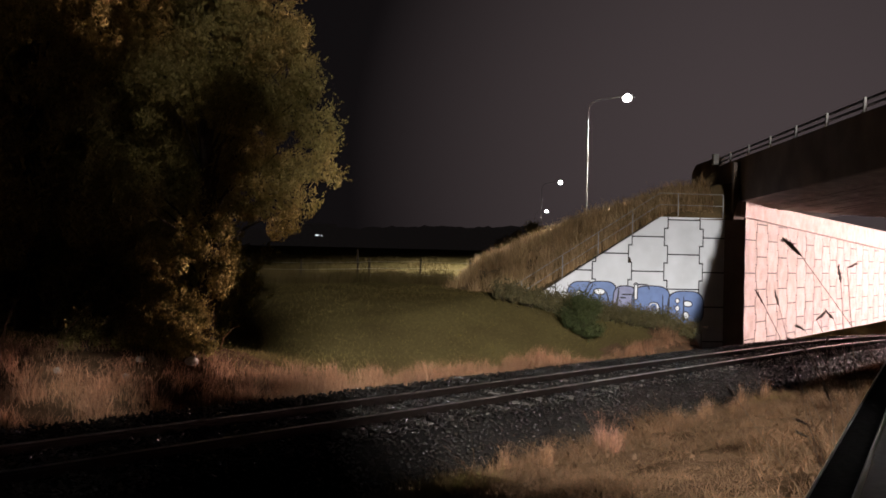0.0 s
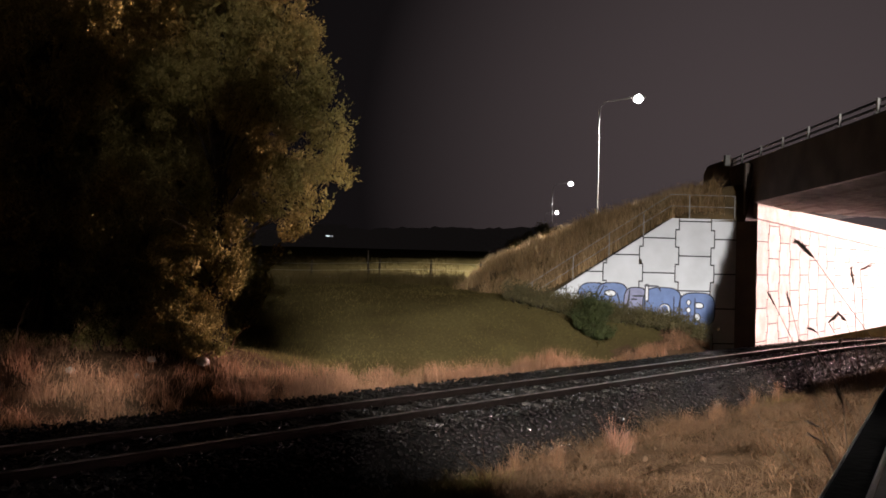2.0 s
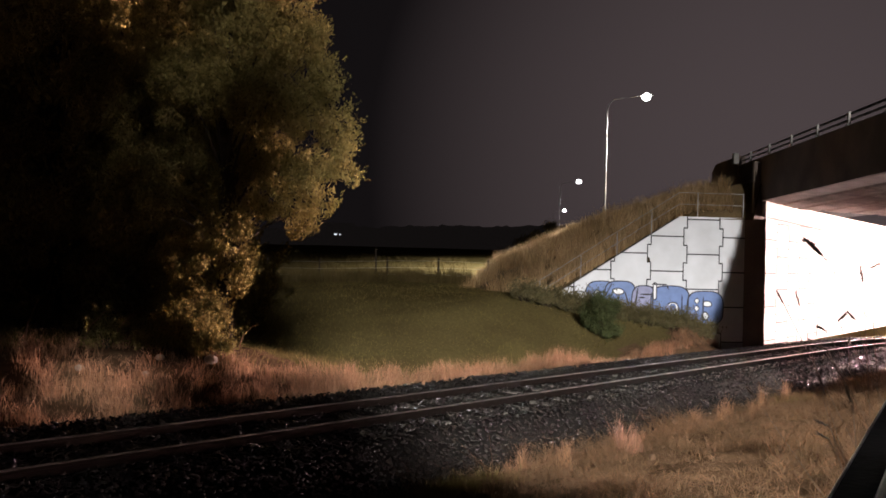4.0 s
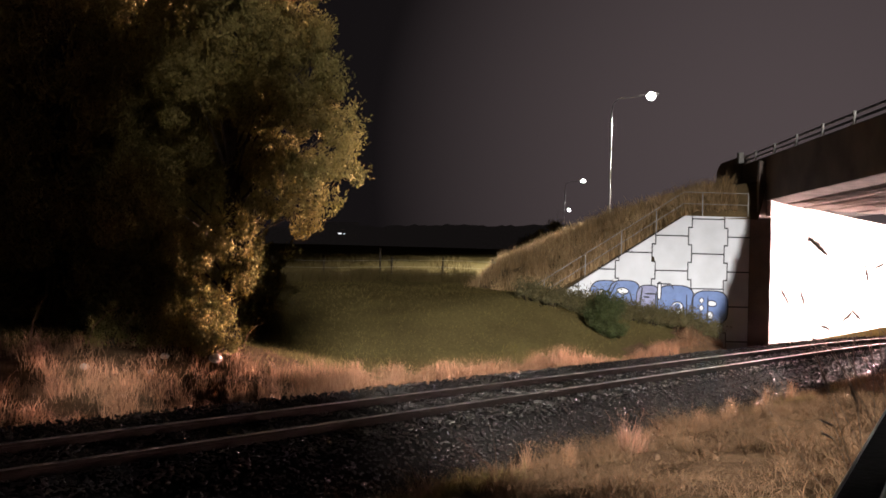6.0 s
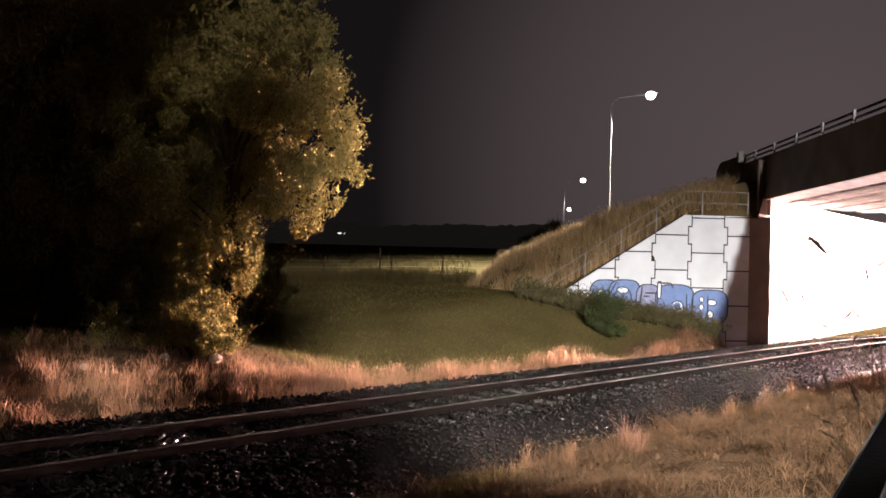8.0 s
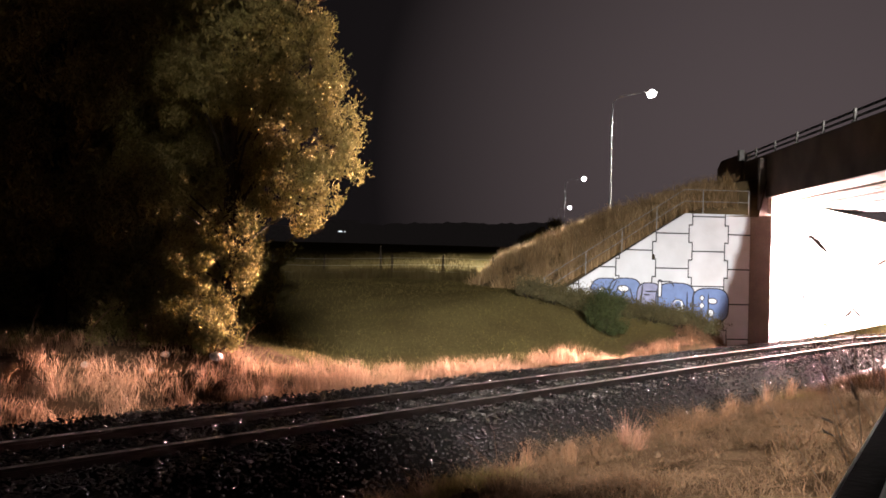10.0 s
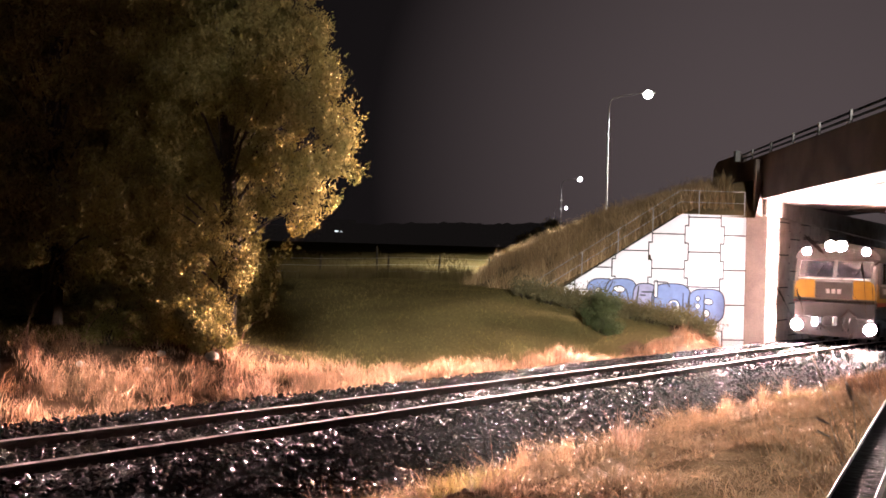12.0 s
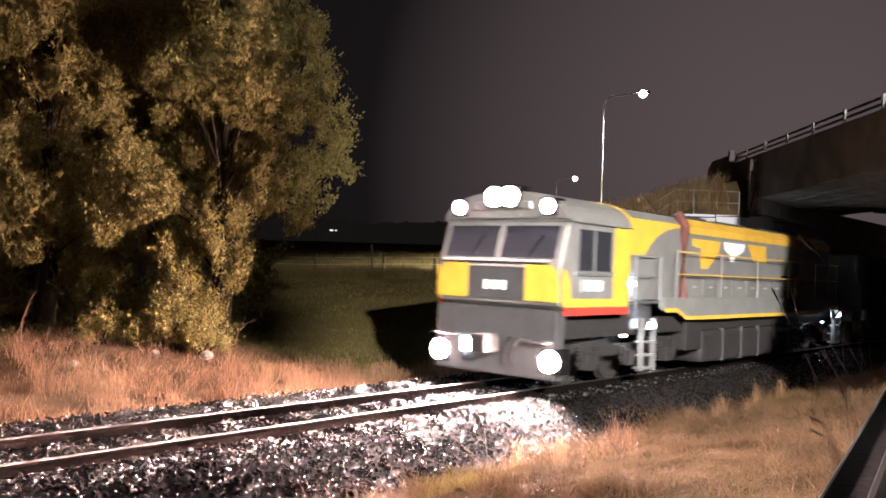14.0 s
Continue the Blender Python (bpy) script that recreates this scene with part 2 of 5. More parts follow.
def box(bm, x0, x1, y0, y1, z0, z1, bev=0.0):
    vs = [bm.verts.new(p) for p in ((x0, y0, z0), (x1, y0, z0), (x1, y1, z0), (x0, y1, z0), (x0, y0, z1), (x1, y0, z1), (x1, y1, z1), (x0, y1, z1))]
    fs = [bm.faces.new([vs[i] for i in q]) for q in ((3, 2, 1, 0), (4, 5, 6, 7), (0, 1, 5, 4), (1, 2, 6, 5), (2, 3, 7, 6), (3, 0, 4, 7))]
    if bev:
        es = list({e for f in fs for e in f.edges})
        bmesh.ops.bevel(bm, geom=es, offset=bev, segments=2, profile=0.6, affect="EDGES")
    return bm


def boxed(*a):
    return box(bmesh.new(), *a)


def tube(bm, points, radii, sides=8, cap=True):
    """A round bar along a chain of points."""
    pts = [Vector(p) for p in points]
    if not hasattr(radii, "__len__"):
        radii = [radii] * len(pts)
    rings = []
    for i, p in enumerate(pts):
        t = (pts[min(i + 1, len(pts) - 1)] - pts[max(i - 1, 0)]).normalized()
        q = t.to_track_quat("Z", "Y").to_matrix()
        rings.append([bm.verts.new(p + q @ Vector((math.cos(a) * radii[i], math.sin(a) * radii[i], 0)))
                      for a in (2 * math.pi * k / sides for k in range(sides))])
    for a, b in zip(rings, rings[1:]):
        for k in range(sides):
            bm.faces.new((a[k], a[(k + 1) % sides], b[(k + 1) % sides], b[k]))
    if cap:
        bm.faces.new(list(reversed(rings[0])))
        bm.faces.new(rings[-1])
    return bm


def tubed(points, radii, sides=8, cap=True):
    return tube(bmesh.new(), points, radii, sides, cap)


def prism(bm, outline, to3, depth):
    """A plate: an outline of (u, v), placed by to3(u, v, w), from w = 0 to w = depth."""
    a = [bm.verts.new(to3(u, v, 0)) for u, v in outline]
    b = [bm.verts.new(to3(u, v, depth)) for u, v in outline]
    n = len(outline)
    try:
        bm.faces.new(list(reversed(a)))
        bm.faces.new(b)
    except ValueError:
        pass
    for i in range(n):
        j = (i + 1) % n
        bm.faces.new((a[i], a[j], b[j], b[i]))
    bmesh.ops.recalc_face_normals(bm, faces=bm.faces)
    return bm


def clip(poly, a, b, c):
    """The part of an outline where a*u + b*v <= c."""
    out = []
    for i, p in enumerate(poly):
        q = poly[(i + 1) % len(poly)]
        fp, fq = a * p[0] + b * p[1] - c, a * q[0] + b * q[1] - c
        if fp <= 0:
            out.append(p)
        if fp * fq < 0:
            t = fp / (fp - fq)
            out.append((p[0] + (q[0] - p[0]) * t, p[1] + (q[1] - p[1]) * t))
    return out


# ---- ground ----
def make_ground():
    def line(a, b, n0, far, grow):
        core = np.linspace(a, b, n0)
        step, up, dn = core[1] - core[0], [b], [a]
        while up[-1] < far:
            step *= grow
            up.append(up[-1] + step)
            dn.append(dn[-1] - step)
        return np.array(dn[:0:-1] + list(core) + up[1:])
    ss, dd = line(-8, 55, 190, 2500, 1.13), line(-3, 34, 140, 2500, 1.13)
    S, D = np.meshgrid(ss, dd, indexing="ij")
    X, Y = S * TS - D * TC, S * TC + D * TS
    Z = ground_z(X, Y)
    n, k = S.shape
    i = np.arange(n * k).reshape(n, k)
    faces = np.stack([i[:-1, :-1], i[1:, :-1], i[1:, 1:], i[:-1, 1:]], -1).reshape(-1, 4)
    ob = arrays("ground", np.stack([X, Y, Z], -1).reshape(-1, 3), faces[:, ::-1], M_SOIL)
    ob.data.materials.append(M_DIRT)
    # bare brown earth on the bank and along the strip beyond the ballast
    sc, dc = (S[:-1, :-1] + S[1:, 1:]) / 2, (D[:-1, :-1] + D[1:, 1:]) / 2
    edge = 13.1 + 4.7 * (1 - smooth(7.5, 12.5, sc)) + 0.3 * np.sin(sc * 2.1)
    dc = dc + bend(sc)
    dirt = (dc < edge) & (dc > -40) & (np.abs(sc) < 80)
    ob.data.polygons.foreach_set("material_index", dirt.reshape(-1).astype(np.int32))
    return ob


tagged(make_ground(), "dim green pasture sloping down to the railway", "ground", kind="structure")


def ballast_z(d):
    return np.interp(d, [7.1, 8.15, 11.55, 12.5], [-0.68, -0.115, -0.115, -0.62])


def make_ballast():
    ss, dd = np.concatenate([np.linspace(-60, -8, 40), np.linspace(-7.8, 60, 300), np.linspace(61, 150, 60)]), np.linspace(7.1, 12.5, 50)
    S, D = np.meshgrid(ss, dd, indexing="ij")
    Z = ballast_z(D) + track_z(S) - 0.03 + 0.012 * np.sin(S * 9) * np.sin(D * 11)
    n, k = S.shape
    i = np.arange(n * k).reshape(n, k)
    faces = np.stack([i[:-1, :-1], i[1:, :-1], i[1:, 1:], i[:-1, 1:]], -1).reshape(-1, 4)
    D = D - bend(S)
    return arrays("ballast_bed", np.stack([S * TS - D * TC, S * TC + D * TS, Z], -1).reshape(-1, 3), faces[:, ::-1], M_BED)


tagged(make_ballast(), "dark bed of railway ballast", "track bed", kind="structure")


def stones(count, s_lo, s_hi, d_lo, d_hi, size, seed, power=1.0):
    """Angular stones scattered on the track bed."""
    rng = np.random.default_rng(seed)
    bm = bmesh.new()
    bmesh.ops.create_cube(bm, size=1.25)
    bmesh.ops.triangulate(bm, faces=bm.faces[:])
    base = np.array([v.co[:] for v in bm.verts])
    tri = np.array([[v.index for v in f.verts] for f in bm.faces])
    bm.free()
    s = s_lo + (s_hi - s_lo) * rng.random(count) ** power
    d = rng.uniform(d_lo, d_hi, count)
    keep = (np.abs(np.abs(d - MID) - GAUGE / 2 - 0.035) > 0.06)
    s, d = s[keep], d[keep]
    c = len(s)
    r = size * rng.uniform(0.6, 1.35, c)
    jit = base[None] * rng.uniform(0.55, 1.25, (c, len(base), 1)) * rng.uniform(0.6, 1.25, (c, 1, 3))
    ang = rng.uniform(0, 2 * np.pi, c)
    x, y = jit[..., 0] * np.cos(ang)[:, None] - jit[..., 1] * np.sin(ang)[:, None], jit[..., 0] * np.sin(ang)[:, None] + jit[..., 1] * np.cos(ang)[:, None]
    tip = rng.uniform(-0.7, 0.7, c)[:, None]
    y, zt = y * np.cos(tip) - jit[..., 2] * np.sin(tip), y * np.sin(tip) + jit[..., 2] * np.cos(tip)
    v = np.stack([x, y, zt * 0.85], -1) * r[:, None, None]
    zz = ballast_z(d) + track_z(s)
    d = d - bend(s)
    v += np.stack([s * TS - d * TC, s * TC + d * TS, zz + rng.uniform(-0.02, 0.03, c)], -1)[:, None]
    f = tri[None] + (np.arange(c) * len(base))[:, None, None]
    return v.reshape(-1, 3), f.reshape(-1, 3)


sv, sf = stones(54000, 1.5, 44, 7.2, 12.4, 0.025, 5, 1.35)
tagged(arrays("ballast_stones", sv, sf, M_STONE), "crushed basalt ballast, wet and glinting, tone darkened for shade", "ballast", kind="stuff")


# ---- rails and sleepers ----
LINE = [-60.0, -20.0] + [-10.0 + 1.5 * k for k in range(110)]


def sweep(profile, d):
    """A profile of (across, height) drawn along the track."""
    bm = bmesh.new()
    rings = []
    for s in LINE:
        q = along(s, d)
        run = along(s + 0.5, d) - along(s - 0.5, d)
        side = Vector((-run.y, run.x, 0)).normalized()
        rings.append([bm.verts.new(q + side * u + Vector((0, 0, v))) for u, v in profile])
    n = len(profile)
    for a, b in zip(rings, rings[1:]):
        for k in range(n):
            bm.faces.new((a[k], a[(k + 1) % n], b[(k + 1) % n], b[k]))
    bmesh.ops.recalc_face_normals(bm, faces=bm.faces)
    return bm


def make_rail(d):
    """Flat-bottomed rail: foot, web and a separate bright running face on the head."""
    e = holder("rail", Matrix.Identity(4), "steel rail with bright worn head, rusty sides darkened for shade", "rail", "rails of the track", "structure")
    prof = [(-0.065, -0.155), (0.065, -0.155), (0.065, -0.142), (0.012, -0.122), (0.010, -0.045), (0.034, -0.036), (0.035, -0.004), (-0.035, -0.004), (-0.034, -0.036), (-0.010, -0.045), (-0.012, -0.122), (-0.065, -0.142)]
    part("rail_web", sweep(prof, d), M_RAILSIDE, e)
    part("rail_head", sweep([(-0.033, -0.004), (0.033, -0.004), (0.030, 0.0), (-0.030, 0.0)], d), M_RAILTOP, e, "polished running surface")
    return e


for side in (-1, 1):
    make_rail(MID + side * (GAUGE / 2 + 0.035))

sl_bm = boxed(-0.12, 0.12, -1.05, 1.05, -0.28, -0.125, 0.012)
sleeper = part("sleeper", sl_bm, M_SLEEPER)
tagged(sleeper, "weathered sleeper half buried in ballast", "sleeper", "sleepers of the track")
for i in range(57):
    m = Matrix.Translation(along(-8 + i * 0.68, MID)) @ Matrix.Rotation(radians(90 - TRACK) + math.atan(LEAD), 4, "Z")
    if i == 0:
        sleeper.matrix_basis = m
    else:
        copy_thing(sleeper, m)


# ---- retaining walls of interlocking panels ----
PANEL, LUG, GAP = 1.5, 0.075, 0.027


def cross(u, v, wide):
    """Outline of a cross-shaped panel whose middle is (u, v)."""
    h, a, b, q = PANEL / 2 - GAP, wide / 2 - LUG - GAP, wide / 2 + LUG - GAP, PANEL / 4 - GAP
    return [(u - a, v - h), (u + a, v - h), (u + a, v - q), (u + b, v - q), (u + b, v + q), (u + a, v + q), (u + a, v + h), (u - a, v + h), (u - a, v + q), (u - b, v + q), (u - b, v - q), (u - a, v - q)]


def panel_wall(name, place, cols, u0, z_even, rows, cuts, material, label, backing, depth=0.12, wide=PANEL):
    """Panels on a backing wall. place(u, z, w): w is towards the viewer's side. cuts: half-planes that bound the wall."""
    wall = holder(name, Matrix.Identity(4), label, "retaining wall", kind="structure")
    bm = bmesh.new()
    prism(bm, backing, lambda u, v, w: place(u, v, w - 0.41), 0.5)
    part("wall_core", bm, M_JOINT, wall, "dark joint behind the panels")
    for c in range(cols):
        for r in rows:
            o = cross(u0 + (c + 0.5) * wide, z_even + (r + 0.5) * PANEL + (PANEL / 2 if c % 2 else 0), wide)
            for cut in cuts:
                o = clip(o, *cut) if len(o) > 2 else o
            if len(o) < 3:
                continue
            bm = bmesh.new()
            prism(bm, o, lambda u, v, w: place(u, v, w), depth)
            part("wall_panel", bm, material, wall)
    return wall


# wing wall, splayed from the abutment's corner
WING_A, WING_B = Vector((3.93, 36.01, 0)), Vector((13.40, 37.02, 0))
wing_dir = (WING_B - WING_A).normalized()
wing_out = Vector((wing_dir.y, -wing_dir.x, 0))


def wing(u, z, w):
    return far(WING_A + wing_dir * u + wing_out * (w - 0.12) + Vector((0, 0, z)))


TOP = 4.18
SLOPE_U = 5.49
slope_k = (TOP - 0.62) / SLOPE_U
panel_wall("wall_wing", wing, 7, -2.19, -1.19 - PANEL, range(-1, 6),
           [(0, 1, TOP), (0, -1, 1.5), (-slope_k, 1, 0.62), (1, 0, 8.36), (-1, 0, 0)], M_WHITE,
           "white painted concrete panel wall with blue graffiti", [(0, -1.5), (8.4, -1.5), (8.4, TOP - 0.01), (SLOPE_U, TOP - 0.01), (0, 0.61)], wide=1.585)

# abutment beside the track
ABUT, ABUT_ANGLE = Vector((13.43, 37.70, 0)), 39.3
abut_dir = Vector((math.sin(radians(ABUT_ANGLE)), math.cos(radians(ABUT_ANGLE)), 0))
abut_out = Vector((abut_dir.y, -abut_dir.x, 0))


def abut(u, z, w):
    return far(ABUT + abut_dir * u + abut_out * (w - 0.12) + Vector((0, 0, z)))


FALL = 0.032
panel_wall("wall_abutment", abut, 24, 0.0, 0.31 - 2 * PANEL, range(-1, 5),
           [(FALL, 1, 4.27), (0, -1, 1.5), (-1, 0, 0)], M_CONC,
           "bare concrete panel abutment under the road bridge", [(0, -1.5), (36, -1.5), (36, 3.1), (0, 4.26)])
# return between the wing and the abutment
bm = bmesh.new()
q0, q1 = WING_A + wing_dir * 8.38, WING_A + wing_dir * 8.38 - wing_out * 0.9
prism(bm, [q0.xy, (ABUT.x - 0.25, ABUT.y - 0.72), (ABUT.x + 0.02, ABUT.y + 0.0), (ABUT.x - 0.3, ABUT.y + 1.0), q1.xy], lambda u, v, w: far((u, v, -1.5 + w)), 5.66)
q2, q3 = WING_A + wing_dir * 8.75, WING_A + wing_dir * 8.75 - wing_out * 0.2
prism(bm, [(q2 - wing_out * 0.03).xy, (ABUT.x - 0.12, ABUT.y - 0.19), (ABUT.x - 0.2, ABUT.y + 0.1), q3.xy], lambda u, v, w: far((u, v, 4.17 + w)), 2.5)
tagged(part("wall_return", bm, M_DARKC), "plain brown concrete corner between wing wall and abutment", "wall", kind="structure")

# bearing shelf on the abutment
bm = bmesh.new()
for k, (a, b) in enumerate(((-0.45, 36.0),)):
    o = [(a, 4.27 - FALL * a), (b, 4.27 - FALL * b), (b, 4.99 - 0.012 * b), (a, 4.97 - FALL * a)]
    prism(bm, o, lambda u, v, w: abut(u, v, w - 0.7), 0.98)
bmesh.ops.bevel(bm, geom=list(bm.edges), offset=0.02, segments=1, affect="EDGES")
tagged(part("bearing_shelf", bm, M_CONC), "pale concrete capping beam under the bridge deck", "beam", kind="structure")

# ---- road bridge ----
ROAD = 3.65
RS, RC = math.sin(radians(ROAD)), math.cos(radians(ROAD))
road_dir, road_out = Vector((RS, RC, 0)), Vector((-RC, RS, 0))
EDGE = Vector((13.1, 37.7, 0))


def road(y, w, z):
    """y along the road from the far abutment (away from the camera), w to its right of the near parapet."""
    return far(EDGE + road_dir * y - road_out * w + Vector((0, 0, z - 0.030 * max(0.0, w))))


def soffit(y, w, z):
    """As road(), for the beams, which fall more steeply to meet the bearing shelf."""
    return road(y, w, z - 0.026 * max(0.0, w))


bridge = holder("road_bridge", Matrix.Identity(4), "dark concrete road bridge with steel parapet rails over the track", "bridge")
N_BEAM = 11
for i in range(N_BEAM):
    bm = bmesh.new()
    w0 = 0.12 + i * 1.22
    prism(bm, [(w0 + 0.10, 5.0), (w0 + 1.02, 5.0), (w0 + 1.18, 5.16), (w0 + 1.18, 5.55), (w0 + 0.02, 5.55), (w0 + 0.02, 5.10)], lambda u, v, w: soffit(-26 + w, u, v), 29.0)
    part("bridge_beam", bm, M_SOFFIT, bridge)
    if i:
        for g in (0.33, 0.66):
            bm = bmesh.new()
            prism(bm, [(w0 + 1.2 * g - 0.03, 4.985), (w0 + 1.2 * g + 0.03, 4.985), (w0 + 1.2 * g + 0.02, 5.0), (w0 + 1.2 * g - 0.02, 5.0)], lambda u, v, w: soffit(-26 + w, u, v), 26.0)
            part("formwork_ridge", bm, M_SOFFIT, bridge)
bm = bmesh.new()
prism(bm, [(0.0, 5.552), (13.6, 5.552), (13.6, 6.15), (0.0, 6.15)], lambda u, v, w: road(-60 + w, u, v), 68.0)
part("deck", bm, M_DARKC, bridge)
CAMBER = 0.0125   # the parapet's top rises towards the far end
bm = bmesh.new()
prism(bm, [(-0.06, 4.96), (0.11, 4.96), (0.11, 5.55), (0.30, 5.55), (0.30, 6.90), (-0.06, 6.90)], lambda u, v, w: road(-60 + w, u, v + (CAMBER * (w - 60) if v > 6 else 0)), 63.4)
bmesh.ops.bevel(bm, geom=list(bm.edges), offset=0.02, segments=1, affect="EDGES")
part("parapet", bm, M_DARKC, bridge, "dark concrete edge beam")
# drooping end of the parapet beyond the abutment
bm = bmesh.new()
prism(bm, [(8.6, 5.6), (9.1, 6.5), (9.0, 7.2), (8.2, 7.55), (3.42, 7.42), (3.42, 5.0)], lambda u, v, w: road(u, -0.05 + w, v), 0.34)
bmesh.ops.bevel(bm, geom=list(bm.edges), offset=0.05, segments=2, affect="EDGES")
part("parapet_end", bm, M_DARKC, bridge)
for i in range(20):
    y = 1.4 - 2.87 * i
    bm = bmesh.new()
    box(bm, -0.035, 0.035, -0.06, 0.06, 0.0, 0.44, 0.008)
    box(bm, -0.09, 0.09, -0.10, 0.10, 0.0, 0.015)
    p = part("parapet_post", bm, M_PAINTED, bridge)
    p.matrix_basis = Matrix.Translation(road(y, -0.02, 6.90 + CAMBER * y)) @ Matrix.Rotation(-radians(ROAD), 4, "Z") @ Matrix.Scale(K, 4)
for z in (7.10, 7.30):
    bm = bmesh.new()
    prism(bm, [(-0.03, z - 0.035), (0.03, z - 0.035), (0.03, z + 0.035), (-0.03, z + 0.035)], lambda u, v, w: road(-60 + w, 0.09 + u, v + CAMBER * (w - 60)), 63.4)
    part("parapet_rail", bm, M_DGREY, bridge)
bm = boxed(-0.12, 0.12, -0.16, 0.16, 0.0, 0.52, 0.02)
pt = part("rail_anchor", bm, M_PAINTED, bridge, "pale steel end post of the rail")
pt.matrix_basis = Matrix.Translation(road(3.55, -0.16, 7.02)) @ Matrix.Scale(K, 4)

bm = bmesh.new()
prism(bm, [(0.31, 6.155), (13.3, 6.155), (13.3, 6.20), (0.31, 6.20)], lambda u, v, w: road(-90 + w, u, v), 460.0)
tagged(part("road", bm, M_ASPHALT), "asphalt road on the embankment and bridge", "road", kind="structure")

# near abutment and the walled approach behind the camera's right
bm = bmesh.new()
pb = 4.2
prism(bm, [tr(18.0, pb).xy, tr(42, pb).xy, tr(42, pb - 1).xy, tr(18.0, pb - 1).xy], lambda u, v, w: Vector((u, v, -1.2 + w)), 5.5)
tagged(part("wall_near_abutment", bm, M_CONC), "plain concrete abutment on the near side", "wall", kind="structure")
bm = bmesh.new()
prism(bm, [(0.35, -1.0), (0.75, -1.0), (0.75, 5.2), (0.35, 5.2)], lambda u, v, w: road(-90 + w, u, v), 71.0)
tagged(part("wall_approach", bm, M_DARKC), "plain concrete retaining wall of the road approach", "wall", kind="structure")


# ---- far embankment carrying the road ----
def bank_profile(w):
    """Height of the embankment's side by distance left of the parapet line."""
    return np.interp(w, [-14, 0.3, 1.2, 9.3, 10.2, 10.8], [5.9, 5.9, 5.6, 0.72, -0.1, -1.4])


def bank_point(y, w):
    """A place on the embankment; it widens behind the wing wall."""
    wide = w * np.where(w > 0, 1 + 0.35 * smooth(0.3, 6.0, y), 1.0)
    X = EDGE.x + RS * y - RC * wide
    Y = EDGE.y + RC * y + RS * wide - (0.30 + 0.11 * np.clip(w, 0, 14)) * np.clip(1 - y / 6, 0, 1) * np.where(w > 0.2, 1.0, 0.0)
    Z = bank_profile(w) + 0.10 * waves(X * 0.8, Y * 0.8) + 0.45 * smooth(0.2, 3.0, y) * smooth(2.0, 5.0, w) * (1 - smooth(8.5, 9.8, w))
    crest = np.minimum(TOP - 0.08, 0.55 + slope_k * (X - WING_A.x) / wing_dir.x)
    Z = np.where((X > WING_A.x - 0.5) & (w > 0.2), np.minimum(Z, crest + 1.0 * np.clip(y + 0.5, 0, 50)), Z)
    return X * K, Y * K, EYE.z + (Z - EYE.z) * K


def make_embankment():
    ys, ws = np.concatenate([np.linspace(-0.55, 40, 70), np.linspace(44, 420, 50)]), np.concatenate([np.linspace(-14, 0, 4), np.linspace(0.5, 10.8, 44)])
    Yy, W = np.meshgrid(ys, ws, indexing="ij")
    X, Y, Z = bank_point(Yy, W)
    n, k = W.shape
    i = np.arange(n * k).reshape(n, k)
    f = np.stack([i[:-1, :-1], i[1:, :-1], i[1:, 1:], i[:-1, 1:]], -1).reshape(-1, 4)
    return arrays("embankment", np.stack([X, Y, Z], -1).reshape(-1, 3), f, M_EARTH)


tagged(make_embankment(), "steep road embankment of dry earth and grass", "embankment", kind="structure")

# handrail along the top of the wing wall
hand = holder("handrail", Matrix.Identity(4), "thin galvanised steel handrail along the wing wall top", "handrail")
for u in (6.27, 8.3):
    part("handrail_post", tubed([wing(u, TOP - 0.05, 0.06), wing(u, TOP + 1.03, 0.06)], 0.014), M_PAINTED, hand)
for u in (4.25, 2.75, 1.2, -0.55):
    zz = 0.62 + slope_k * u
    part("handrail_post", tubed([wing(u, zz - 0.3, 0.06), wing(u, zz + 1.0, 0.06)], 0.012), M_PAINTED, hand)
for dz in (0.53, 1.03):
    pts = [wing(8.32, TOP + dz, 0.06), wing(5.45, TOP + dz, 0.06), wing(-0.9, 0.62 + slope_k * -0.9 + dz, 0.06)]
    part("handrail_rail", tubed(pts, 0.009), M_PAINTED, hand)


loop = [wing(-0.9 - 0.28 * math.sin(a), 0.62 + slope_k * -0.9 + 0.78 + 0.25 * math.cos(a), 0.06) for a in (math.pi * k / 8 for k in range(9))]
part("handrail_end", tubed(loop, 0.009), M_PAINTED, hand, "rounded end joining both rails")


# ---- graffiti: plain bubble shapes ----
def blob(u, z, ru, rz, lean=0.0, n=28, square=2.6, a0=0.0):
    pts = []
    for i in range(n):
        a = 2 * math.pi * i / n + a0
        c, s = math.cos(a), math.sin(a)
        x = ru * abs(c) ** (2 / square) * (1 if c > 0 else -1)
        y = rz * abs(s) ** (2 / square) * (1 if s > 0 else -1)
        pts.append((u + x + lean * y, z + y))
    return pts


def paint(name, outline, material, level, parent):
    bm = bmesh.new()
    prism(bm, outline, lambda u, v, w: wing(u, v, 0.12 + level + w), 0.002)
    return part(name, bm, material, parent)


graf = holder("graffiti", Matrix.Identity(4), "blue bubble letter graffiti with dark outline on white wall", "graffiti", kind="structure")
# middle, half sizes, lean
BUBBLES = ((2.02, 0.60, 0.62, 0.70, 0.10), (2.92, 0.64, 0.66, 0.68, 0.0), (3.95, 0.46, 0.50, 0.68, 0.0), (5.12, 0.36, 0.84, 0.80, 0.0), (6.66, 0.26, 0.78, 0.70, 0.0))
